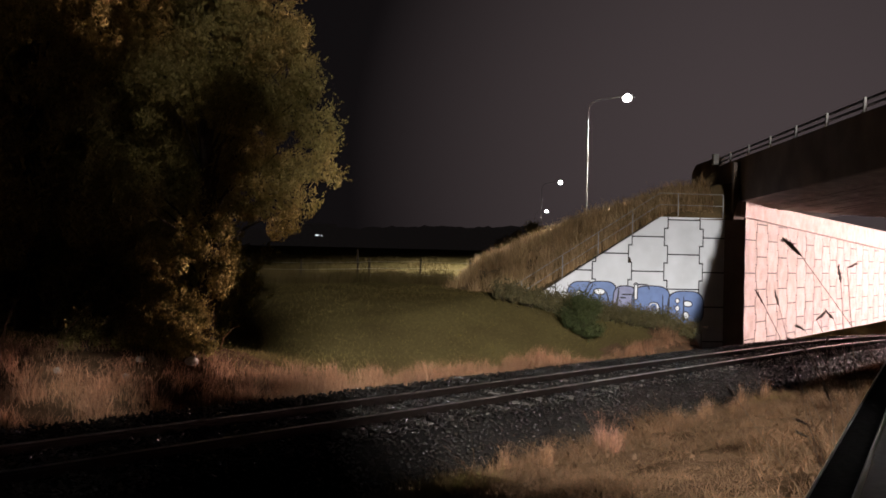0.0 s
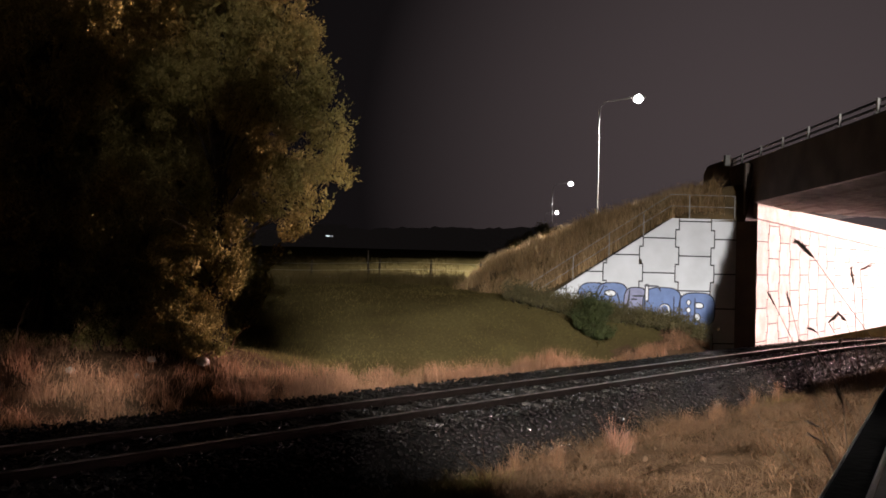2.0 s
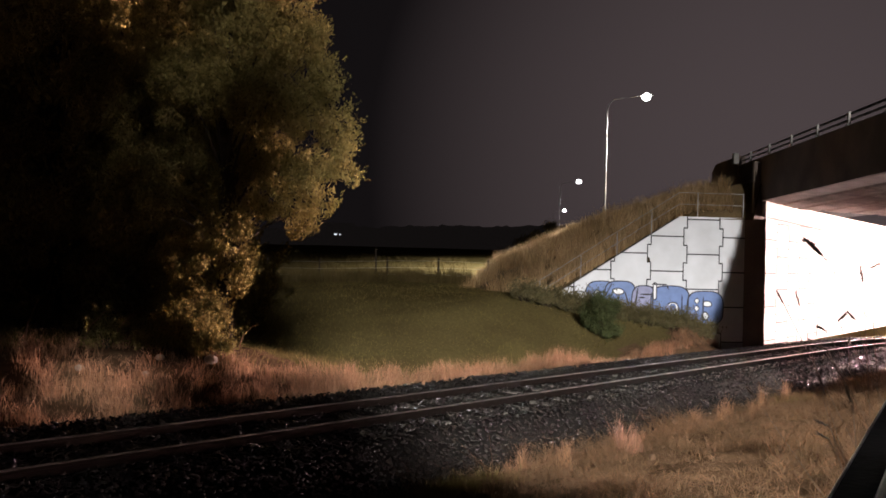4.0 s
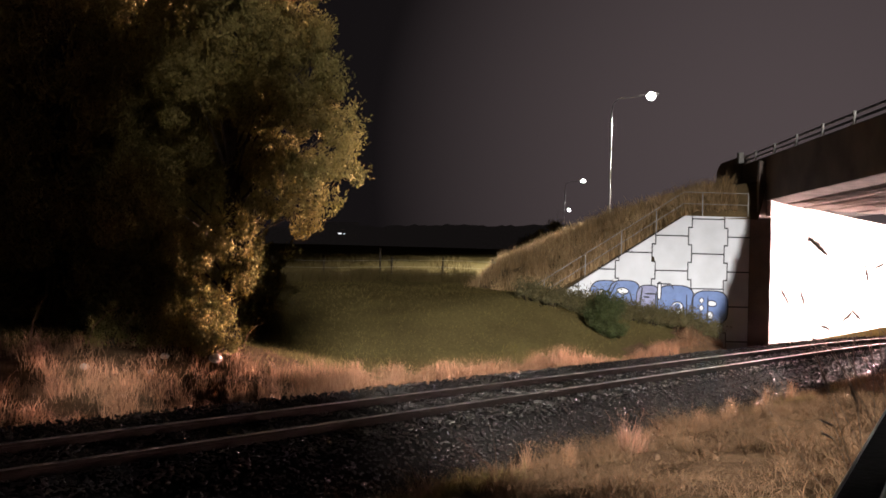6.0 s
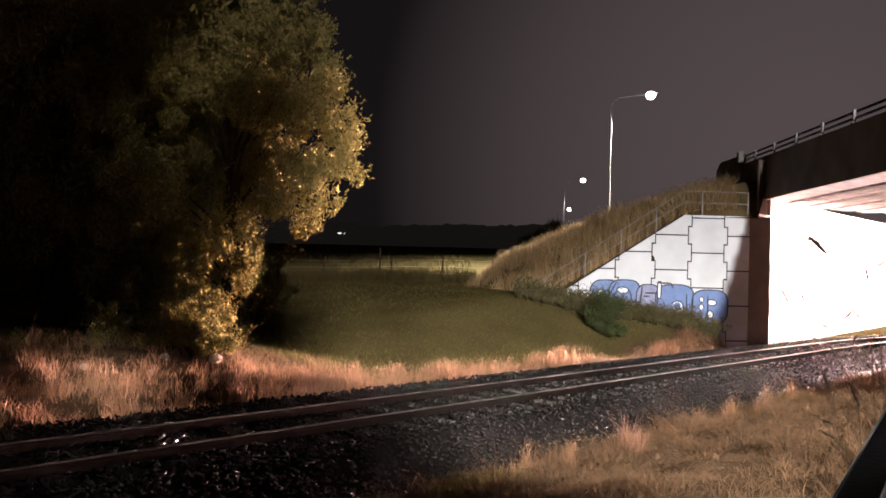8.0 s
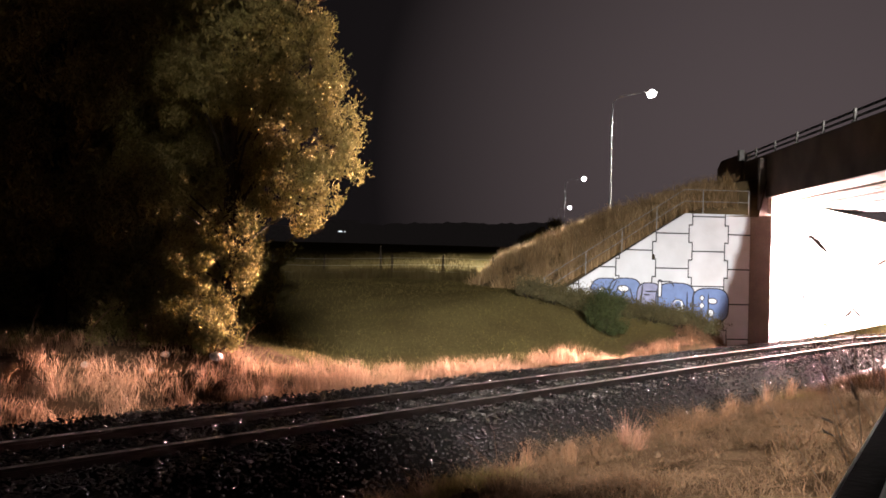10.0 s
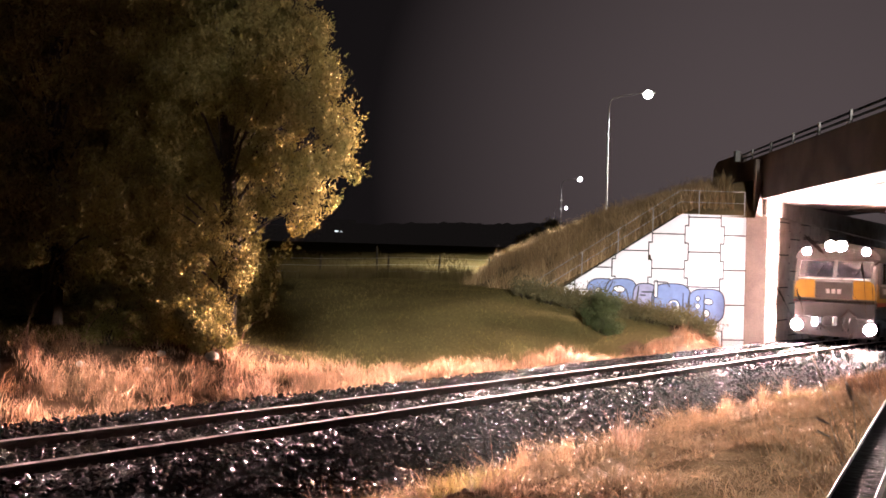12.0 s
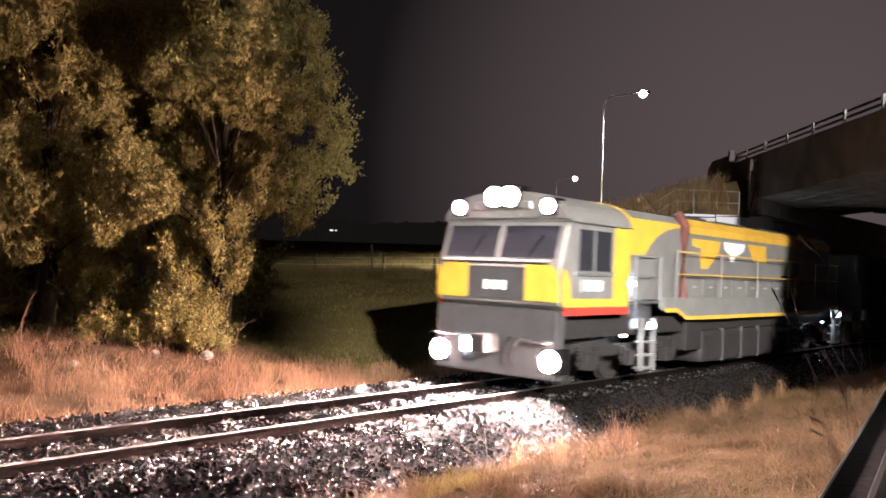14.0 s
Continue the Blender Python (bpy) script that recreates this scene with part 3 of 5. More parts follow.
for k, (u, z, ru, rz, lean) in enumerate(BUBBLES):
    paint("graffiti_outline", blob(u, z, ru + 0.05, rz + 0.05, lean, square=3.2), M_INK, 0.002 + 0.004 * k, graf)
    paint("graffiti_fill", blob(u, z, ru, rz, lean, square=3.2), M_MAUVE if k == 2 else M_BLUE, 0.0045 + 0.004 * k, graf)
# pale shapes: half moons, bars, diamonds
PALES = ((1.88, 0.80, 0.08, 0.13, 0.3, 2.0), (2.82, 0.90, 0.22, 0.11, -0.2, 2.0), (4.42, 0.94, 0.05, 0.34, 0.0, 4.0), (3.52, 0.02, 0.14, 0.12, 0.3, 2.0), (4.08, -0.02, 0.20, 0.16, 0.2, 3.0),
         (4.85, -0.36, 0.34, 0.07, -0.1, 3.0), (5.22, 0.12, 0.24, 0.34, 0.0, 2.6), (6.28, 0.56, 0.08, 0.10, 0.0, 1.2), (6.28, 0.24, 0.09, 0.11, 0.0, 1.2), (6.74, 0.44, 0.18, 0.10, -0.2, 2.0), (6.66, -0.08, 0.12, 0.15, 0.0, 2.0))
for u, z, ru, rz, lean, sq in PALES:
    paint("graffiti_outline", blob(u, z, ru + 0.05, rz + 0.05, lean, 16, sq), M_INK, 0.033, graf)
    paint("graffiti_highlight", blob(u, z, ru, rz, lean, 16, sq), M_PALE, 0.036, graf)
# pale arrow at the left end
paint("graffiti_outline", [(0.98, 0.86), (1.60, 0.86), (1.22, 0.40), (1.14, 0.58), (0.86, 0.50)], M_INK, 0.033, graf)
paint("graffiti_highlight", [(1.04, 0.82), (1.50, 0.82), (1.22, 0.48), (1.14, 0.64), (0.94, 0.56)], M_PALE, 0.036, graf)
# blue discs over the pale shapes, then dark strokes
for u, z, ru, rz in ((5.22, 0.26, 0.15, 0.17), (5.04, 0.06, 0.16, 0.30)):
    paint("graffiti_fill", blob(u, z, ru, rz, 0, 16, 2.4), M_BLUE if ru < 0.155 else M_MAUVE, 0.038, graf)
STROKES = ((3.62, 0.62, 0.035, 0.46, 0.1), (3.95, 0.22, 0.34, 0.03, 0.0), (4.04, 0.80, 0.26, 0.035, 0.2), (3.86, 0.66, 0.14, 0.035, -0.4), (4.34, 0.60, 0.03, 0.62, 0.0), (4.62, 0.10, 0.22, 0.03, 0.0), (4.62, 1.24, 0.34, 0.03, 0.0), (4.98, 1.12, 0.03, 0.10, -0.5),
           (5.62, 0.42, 0.025, 0.40, 0.0), (5.90, 0.40, 0.025, 0.46, 0.0), (6.56, 0.20, 0.03, 0.58, 0.0), (2.40, 0.96, 0.03, 0.30, 0.5), (2.14, 0.86, 0.12, 0.03, 0.6), (3.20, 0.62, 0.03, 0.30, -0.3))
for u, z, ru, rz, lean in STROKES:
    paint("graffiti_outline", blob(u, z, ru, rz, lean, 12, 3), M_INK, 0.041, graf)
# rust run below a drain spot
paint("graffiti_outline", blob(4.12, 2.28, 0.07, 0.13, -0.15, 12, 2), M_BARK, 0.003, graf)


# ---- street lamps ----
def street_lamp(m, lean=1, watts=STREET_WATTS, label="tall grey street lamp with a bright white lantern, lit"):
    """Pole with a curved arm that reaches along +x, base at the origin, 10 m to the lantern."""
    e = holder("street_lamp", m, label, "street lamp", "street lamps along the road")
    part("pole", tubed([(0, 0, -2.5), (0, 0, 5), (0, 0, 8.6)], [0.055, 0.045, 0.036], 10), M_GREY, e)
    arc = [(1.05 * lean * (1 - math.cos(a)), 0, 8.6 + 1.0 * math.sin(a)) for a in (math.pi / 2 * k / 7 for k in range(8))]
    arc.append((3.1 * lean, 0, 9.95))
    part("arm", tubed(arc, 0.028, 8), M_GREY, e)
    bm = bmesh.new()
    box(bm, 3.0, 4.0, -0.18, 0.18, 9.92, 10.10, 0.05)
    part("lantern", bm, M_GREY, e)
    # glass made wider than the lantern, standing in for the lamp's bloom
    bm = bmesh.new()
    bmesh.ops.create_uvsphere(bm, u_segments=14, v_segments=8, radius=0.2)
    for v in bm.verts:
        v.co = Vector((v.co.x * 1.9 + 3.4, v.co.y * 1.8, v.co.z * 1.7 + 9.82))
    part("lens", bm, G_STREET, e, "glowing lantern glass, oversized for its bloom", True)
    return e


def street_light(place, watts, cone=168, blend=0.5):
    li = bpy.data.lights.new("street_light", "SPOT")
    li.energy, li.color, li.spot_size, li.spot_blend, li.shadow_soft_size = watts, (1.0, 0.96, 0.91), radians(cone), blend, 0.28
    ob = new("street_light", li)
    ob.location = place
    return ob


for x, y, zb in ((12.62, 75.0, 6.9), (18.2, 158.0, 6.9), (27.2, 253.0, 6.9)):
    street_lamp(Matrix.Translation(far((x, y, zb))) @ Matrix.Scale(K, 4))
    street_light(far((x + 3.5, y, zb + 9.3)), STREET_WATTS * (0.26 if y < 100 else 0.05), 140 if y < 100 else 125)
# unseen lamp of the row, assumed behind the camera for the bridge's shadow edge
UNSEEN_LAMP = Vector((11.95, -25.0, 16.2))
street_lamp(Matrix.Translation(far((UNSEEN_LAMP.x - 3.5, UNSEEN_LAMP.y, UNSEEN_LAMP.z - 9.3))) @ Matrix.Scale(K, 4))
street_light(far(UNSEEN_LAMP), STREET_WATTS * 0.55, cone=173, blend=0.38)

# ---- distance ----
def ridge(name, dist, a0, a1, h0, h1, seed, label):
    """A far wooded hill as a solid ridge with an uneven crest."""
    rng = np.random.default_rng(seed)
    n = 260
    ang = np.radians(np.linspace(a0, a1, n))
    crest = h0 + (h1 - h0) * (0.5 + 0.5 * np.sin(np.linspace(0, 7, n) + seed)) + np.convolve(rng.normal(0, 0.10 * h1, n + 8), np.ones(9) / 9, "valid") + rng.normal(0, 0.012 * h1, n)
    v = []
    for k, back in enumerate((0, 25, 90)):
        r = dist + back
        z = (np.full(n, -2.0), crest, np.full(n, -2.0))[k]
        v.append(np.stack([np.sin(ang) * r, np.cos(ang) * r, z], -1))
    v = np.concatenate(v)
    i = np.arange(3 * n).reshape(3, n)
    f = np.stack([i[:-1, :-1], i[:-1, 1:], i[1:, 1:], i[1:, :-1]], -1).reshape(-1, 4)
    return tagged(arrays(name, v, f, M_FARGLOW), label, "hill", kind="structure")


ridge("backdrop_hills", 600.0, -60, 20, 16.0, 26.0, 2, "dark wooded hills on the horizon")
ridge("backdrop_hedge", 260.0, -50, 4, 3.5, 5.5, 4, "dark hedge line at the end of the field")
house = holder("far_house", Matrix.Translation((-35.6, 240.0, 2.0)) @ Matrix.Scale(0.9, 4), "small dark house with one lit window far across the field", "house")
# walls and roof take the backdrop's added glow too
part("wall", boxed(-5, 5, 0.0, 6, -3.5, 8.0), M_FARGLOW, house)
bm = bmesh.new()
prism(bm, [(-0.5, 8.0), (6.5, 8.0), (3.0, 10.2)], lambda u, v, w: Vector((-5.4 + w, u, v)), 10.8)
part("roof", bm, M_FARGLOW, house)
part("window", boxed(-0.7, 0.4, -0.08, -0.01, 6.2, 6.6), G_FAR, house, "lit window")
part("window", boxed(1.1, 1.5, -0.08, -0.01, 6.2, 6.5), G_FAR, house, "lit window")


# ---- grasses ----
def in_view(x, y, margin=2.5):
    """The stretch of ground ahead that the picture's field spans, with a margin."""
    return (np.abs(x - 0.0) < 0.60 * y + margin) & (y > 0.6)


def blades(x, y, z, height, width, rng, lean=0.35, segments=2):
    """Bent tapering blades, one per root."""
    n = len(x)
    a, b = rng.uniform(0, 2 * np.pi, n), rng.uniform(0, 2 * np.pi, n)
    h = height * rng.uniform(0.55, 1.25, n)
    w = width * rng.uniform(0.7, 1.3, n)
    bend = lean * h * rng.uniform(0.1, 1.4, n)
    rows = []
    for k in range(segments + 1):
        t = k / segments
        cx, cy, cz = x + np.cos(a) * bend * t * t, y + np.sin(a) * bend * t * t, z + h * t * (1 - 0.15 * t * lean)
        ww = w * (1 - 0.85 * t)
        rows.append(np.stack([cx - np.cos(b) * ww, cy - np.sin(b) * ww, cz], -1))
        rows.append(np.stack([cx + np.cos(b) * ww, cy + np.sin(b) * ww, cz], -1))
    v = np.stack(rows, 1)
    m = 2 * (segments + 1)
    quad = np.array([[2 * k, 2 * k + 1, 2 * k + 3, 2 * k + 2] for k in range(segments)])
    f = quad[None] + (np.arange(n) * m)[:, None, None]
    return v.reshape(-1, 3), f.reshape(-1, 4)


def joined(chunks):
    vs, fs, o = [], [], 0
    for v, f in chunks:
        vs.append(v)
        fs.append(f + o)
        o += len(v)
    return np.concatenate(vs), np.concatenate(fs)


def clumped(n, lo, hi, rng, tufts, spread):
    """Points gathered in tufts within a rectangle."""
    c = rng.uniform(lo, hi, (tufts, 2))
    k = rng.integers(0, tufts, n)
    return c[k] + rng.normal(0, spread, (n, 2))


def track_strip(n, s_lo, s_hi, d_lo, d_hi, height, width, seed, tufts, spread=0.14, lean=0.4, taller=0.0):
    rng = np.random.default_rng(seed)
    c, k = rng.uniform((s_lo, d_lo), (s_hi, d_hi), (tufts, 2)), rng.integers(0, tufts, n)
    p = c[k] + rng.normal(0, spread, (n, 2))
    size = (rng.uniform(0.35, 1.5, tufts) ** 1.3)[k]
    x, y = across(p[:, 0], p[:, 1])
    ok = in_view(x, y)
    x, y = x[ok], y[ok]
    hh = height * size[ok] * (1 + taller * waves(x * 1.3, y * 1.3))
    return blades(x, y, ground_z(x, y) - 0.02, hh, width, rng, lean)


# brown strip beyond the ballast
strip = joined([track_strip(22000, -4, 13.0, 12.3, 14.6, 0.27, 0.006, 11, 380, 0.11, 0.6, 0.5),
                track_strip(14000, -4, 8.8, 13.8, 18.5, 0.25, 0.006, 12, 300, 0.13, 0.8, 0.7),
                track_strip(15000, 9, 19, 12.4, 13.5, 0.30, 0.006, 13, 330, 0.09, 0.35, 0.5),
                track_strip(9000, 18, 28, 12.35, 12.9, 0.22, 0.006, 14, 240, 0.07, 0.35, 0.5)])
tagged(arrays("dry_grass_strip", *strip, M_DRY), "reddish brown dry grass along the far side of the ballast", "dry grass", kind="stuff")

# pasture
rng = np.random.default_rng(21)
px, py = rng.uniform(-22, 10, 115000), 13.5 + 66 * rng.random(115000) ** 1.8
s_, d_ = sd(px, py)
d_ = d_ + bend(s_)
ok = (d_ > 13.6) & in_view(px, py, 3)
ok &= ~((px > 2.9) & (py > 28.0)) & (d_ > 17.5 - 4.0 * smooth(6.8, 9.6, s_))
px, py = px[ok], py[ok]
tagged(arrays("pasture_grass", *blades(px, py, ground_z(px, py) - 0.02, 0.10 + 0.05 * waves(px * 0.7, py * 0.7), 0.009, rng, 0.7, 1), M_GREEN), "short green pasture grass", "grass", kind="stuff")
# rough band of taller grass across the field
rng = np.random.default_rng(22)
p = np.concatenate([clumped(9000, (-18, 40), (5, 75), rng, 260, 0.6), clumped(13000, (-13, 36.4), (4, 38.6), rng, 200, 0.35)])
ok = in_view(p[:, 0], p[:, 1], 3) & ~((p[:, 0] > 0.5) & (p[:, 1] > 32))
p = p[ok]
tagged(arrays("rough_grass", *blades(p[:, 0], p[:, 1], ground_z(p[:, 0], p[:, 1]), 0.50, 0.012, rng, 0.4), M_ROUGH), "tall rough grass across the back of the field", "grass", kind="stuff")

# tall pale grass on the embankment
rng = np.random.default_rng(31)
tufts = 2900
ty, tw, th = 0.0 + 80 * rng.random(tufts) ** 1.9, rng.uniform(0.4, 10.3, tufts), rng.uniform(0.35, 1.3, tufts)
pick = rng.integers(0, tufts, 78000)
yy, ww = ty[pick] + rng.normal(0, 0.13, 78000), np.clip(tw[pick] + rng.normal(0, 0.13, 78000), 0.35, 10.4)
tall = th[pick]
ex, ey, ez = bank_point(yy, ww)
wa = far(WING_A)
wu = (ex - wa.x) * wing_dir.x + (ey - wa.y) * wing_dir.y
wv = (ex - wa.x) * wing_out.x + (ey - wa.y) * wing_out.y
ok = ~((wv > -0.22) & (wu > 0)) & ~((ww < 1.3) & (yy < 9.0))
ex, ey, ez, tall = ex[ok], ey[ok], ez[ok], tall[ok]
hb = (0.60 + 0.2 * waves(ex * 0.5, ey * 0.5)) * tall
tagged(arrays("embankment_grass", *blades(ex, ey, ez - 0.05, hb, 0.017, rng, 0.4), M_DRY2), "tall bleached grass covering the embankment slope", "dry grass", kind="stuff")

# bank below the camera
near_bank = []
rng = np.random.default_rng(41)
n = 52000
s = rng.uniform(2.0, 34, n)
d = 1.2 + 6.3 * rng.random(n) ** 0.8
x, y = across(s, d)
lump = waves(x * 1.6, y * 1.6)
ok = in_view(x, y, 0.6) & (d < 7.25 + 0.35 * waves(s * 0.8, s * 0.3) - 0.03 * np.clip(8 - s, 0, 8))
x, y, lump = x[ok], y[ok], lump[ok]
near_bank.append(blades(x, y, ground_z(x, y) - 0.03, 0.085 + 0.07 * lump, 0.005, rng, 1.8))
p = clumped(9000, (4, 6.0), (30, 7.6), rng, 150, 0.14)
x, y = across(p[:, 0], p[:, 1])
near_bank.append(blades(x, y, ground_z(x, y) - 0.03, 0.21, 0.005, rng, 0.7))
near_bank.append(track_strip(80000, 2.0, 26, 1.6, 7.2, 0.20, 0.0042, 43, 620, 0.15, 1.5, 0.6))
tagged(arrays("bank_grass", *joined(near_bank), M_BANK), "matted half dry grass on the bank beside the track", "grass", kind="stuff")


# greener blades where the bank meets the ballast
green_edge = joined([track_strip(9000, 2.2, 7.6, 6.3, 7.3, 0.13, 0.0045, 44, 160, 0.12, 0.8, 0.3), track_strip(2500, 15, 22, 6.2, 7.0, 0.14, 0.0045, 45, 60, 0.12, 0.8, 0.3)])
tagged(arrays("bank_green_grass", *green_edge, M_GREEN), "short green grass along the foot of the bank", "grass", kind="stuff")

# clods of earth among the bank's grass
def clods(count, seed):
    rng = np.random.default_rng(seed)
    bm = bmesh.new()
    bmesh.ops.create_icosphere(bm, subdivisions=2, radius=1.0)
    base = np.array([v.co[:] for v in bm.verts])
    tri = np.array([[v.index for v in f.verts] for f in bm.faces])
    bm.free()
    s, d = 3.0 + 13.0 * rng.random(count), rng.normal(5.4, 1.0, count)
    s, d = s[(d > 3.2) & (d < 6.9)], d[(d > 3.2) & (d < 6.9)]
    c = len(s)
    r = 0.018 + 0.045 * rng.random(c) ** 2.5
    ph = rng.uniform(0, 6, (c, 1))
    bump = 1 + 0.16 * np.sin(base[None, :, 0] * 4 + ph) * np.cos(base[None, :, 1] * 3.5 + ph) + rng.uniform(-0.10, 0.10, (c, len(base)))
    v = base[None] * bump[..., None] * rng.uniform(0.8, 1.2, (c, 1, 3)) * np.array([1, 1, 0.85]) * r[:, None, None]
    x, y = across(s, d)
    v = v + np.stack([x, y, ground_z(x, y) + r * 0.1], -1)[:, None]
    f = tri[None] + (np.arange(c) * len(base))[:, None, None]
    return v.reshape(-1, 3), f.reshape(-1, 3)


tagged(arrays("earth_clods", *clods(90, 47), M_DIRT), "loose brown clods of earth among the bank grass", "earth", kind="stuff")


# ---- leafy plants ----
def leaf_cloud(centres, radii, count, size, rng, flat=0.75, shell=0.35):
    """Leaves on the outer part of many clumps."""
    k = rng.choice(len(centres), count, p=radii ** 2 / (radii ** 2).sum())
    u = rng.normal(0, 1, (count, 3))
    u /= np.linalg.norm(u, axis=1)[:, None]
    r = radii[k] * (shell + (1 - shell) * rng.random(count) ** 0.6) * (1 + 0.25 * rng.normal(0, 1, count))
    c = centres[k] + u * r[:, None] * np.array([1, 1, flat])
    n = u + rng.normal(0, 0.6, (count, 3)) + np.array([0, 0, 0.3])
    n /= np.linalg.norm(n, axis=1)[:, None]
    a = np.cross(n, rng.normal(0, 1, (count, 3)))
    a /= np.linalg.norm(a, axis=1)[:, None] + 1e-9
    b = np.cross(n, a)
    L = size * rng.uniform(0.6, 1.4, count)[:, None]
    v = np.stack([c - a * L, c + b * L * 0.42 + n * L * 0.12, c + a * L, c - b * L * 0.42 + n * L * 0.12], 1)
    f = np.arange(count * 4).reshape(count, 4)
    return v.reshape(-1, 3), f


def sprays(points, length, leaves, size, rng):
    """Upward-growing twigs set with leaves, for a feathery outline."""
    n = len(points)
    way = rng.normal(0, 0.45, (n, 3)) + np.array([0.15, -0.1, 0.9])
    way /= np.linalg.norm(way, axis=1)[:, None]
    t = rng.random((n, leaves))
    c = points[:, None] + way[:, None] * (t * length * rng.uniform(0.5, 1.3, (n, 1)))[..., None] + rng.normal(0, 0.035, (n, leaves, 3))
    c = c.reshape(-1, 3)
    k = len(c)
    nn = rng.normal(0, 1, (k, 3))
    nn /= np.linalg.norm(nn, axis=1)[:, None]
    a = np.repeat(way, leaves, 0) + rng.normal(0, 0.5, (k, 3))
    a /= np.linalg.norm(a, axis=1)[:, None]
    b = np.cross(nn, a)
    b /= np.linalg.norm(b, axis=1)[:, None] + 1e-9
    L = size * rng.uniform(0.6, 1.4, k)[:, None]
    v = np.stack([c - a * L, c + b * L * 0.4, c + a * L, c - b * L * 0.4], 1)
    return v.reshape(-1, 3), np.arange(k * 4).reshape(k, 4)


def lobed(lobes, per_area, leaf, rng, sub=0.30):
    """Foliage in lobes: each lobe's outside is set with small clumps, whose outsides carry the leaves; large leaves close its core."""
    cen, rad, out = [], [], []
    for x, y, z, r in lobes:
        n = max(10, int(24 * r * r / (sub / 0.30) ** 2))
        u = rng.normal(0, 1, (n, 3))
        u /= np.linalg.norm(u, axis=1)[:, None]
        cen.append(np.array((x, y, z)) + u * (r * rng.uniform(0.62, 1.05, (n, 1))))
        rad.append(sub * rng.uniform(0.5, 1.25, n) * min(1.0, 0.55 + 0.45 * r))
        out.append(u)
    C, R, U = np.concatenate(cen), np.concatenate(rad), np.concatenate(out)
    count = int(per_area * (R ** 2).sum() * 4 * math.pi)
    k = rng.choice(len(C), count, p=R ** 2 / (R ** 2).sum())
    u = rng.normal(0, 1, (count, 3)) + 0.75 * U[k]
    u /= np.linalg.norm(u, axis=1)[:, None]
    c = C[k] + u * (R[k] * rng.uniform(0.65, 1.08, count))[:, None]
    nn = u + rng.normal(0, 0.42, (count, 3))
    nn /= np.linalg.norm(nn, axis=1)[:, None]
    core_n = [int(330 * r * r) for *_, r in lobes]
    cc = np.concatenate([np.array(l[:3]) + rng.normal(0, 0.30 * l[3], (m, 3)) for l, m in zip(lobes, core_n)])
    c, nn = np.concatenate([c, cc]), np.concatenate([nn, rng.normal(0, 1, cc.shape)])
    L = np.concatenate([leaf * rng.uniform(0.55, 1.45, count), rng.uniform(0.06, 0.13, len(cc))])[:, None]
    nn /= np.linalg.norm(nn, axis=1)[:, None] + 1e-9
    a = rng.normal(0, 0.5, c.shape) + np.array([0.1, 0.0, 0.8])
    a -= nn * (a * nn).sum(1)[:, None]
    a /= np.linalg.norm(a, axis=1)[:, None] + 1e-9
    b = np.cross(nn, a)
    v = np.stack([c - a * L, c + b * L * 0.38 + nn * L * 0.12, c + a * L, c - b * L * 0.38 + nn * L * 0.12], 1)
    k = rng.integers(0, len(C), len(C) * 11)
    u = rng.normal(0, 0.5, (len(k), 3)) + U[k] + np.array([0, 0, 0.4])
    u /= np.linalg.norm(u, axis=1)[:, None]
    sv, sf = sprays(C[k] + u * R[k][:, None] * 0.85, leaf * 8.5, 14, leaf * 0.8, rng)
    return joined([(v.reshape(-1, 3), np.arange(len(c) * 4).reshape(-1, 4)), (sv, sf)])


def tree(base, height, spread, lobes, seed, label, fixed=(), low=0.2, leaf=0.045, per_area=330.0, sub=0.30, top=1.0):
    """A broad tree: trunk, limbs to the lobes of the crown, and leaves in clumps with gaps between."""
    rng = np.random.default_rng(seed)
    rnd = random.Random(seed)
    e = holder("tree", Matrix.Translation(base), label, "tree", "trees beside the field")
    lob = []
    for k in range(lobes):
        t = low + (top - low) * ((k + 0.5) / lobes)
        reach = spread * (0.25 + 0.75 * math.sin(math.pi * min(1, 0.15 + 0.8 * t)) ** 0.8) * rnd.uniform(0.45, 1.0)
        a = k * 2.39996 + rnd.uniform(-0.4, 0.4)
        lob.append((math.cos(a) * reach, math.sin(a) * reach, height * t + rnd.uniform(-0.3, 0.3), rnd.uniform(0.2, 0.42) * spread))
    lob += [(x - base[0], y - base[1], z - base[2], r) for x, y, z, r in fixed]
    trunk = [(0, 0, -0.4), (0.1, 0.05, height * 0.25), (-0.1, 0.1, height * 0.55), (0.05, 0, height * 0.9)]
    part("trunk", tubed(trunk, [0.32, 0.25, 0.15, 0.04], 10), M_BARK, e)
    for x, y, z, r in lob:
        h = min(height * 0.75, max(0.5, z * 0.62))
        part("limb", tubed([(0, 0, h), (x * 0.5, y * 0.5, (h + z) / 2 + 0.15), (x, y, z)], [0.04, 0.024, 0.008], 5), M_BARK, e)
    arrays("crown", *lobed(lob, per_area, leaf, rng, sub), M_LEAF, e, "grey green foliage in loose feathery clumps")
    return e


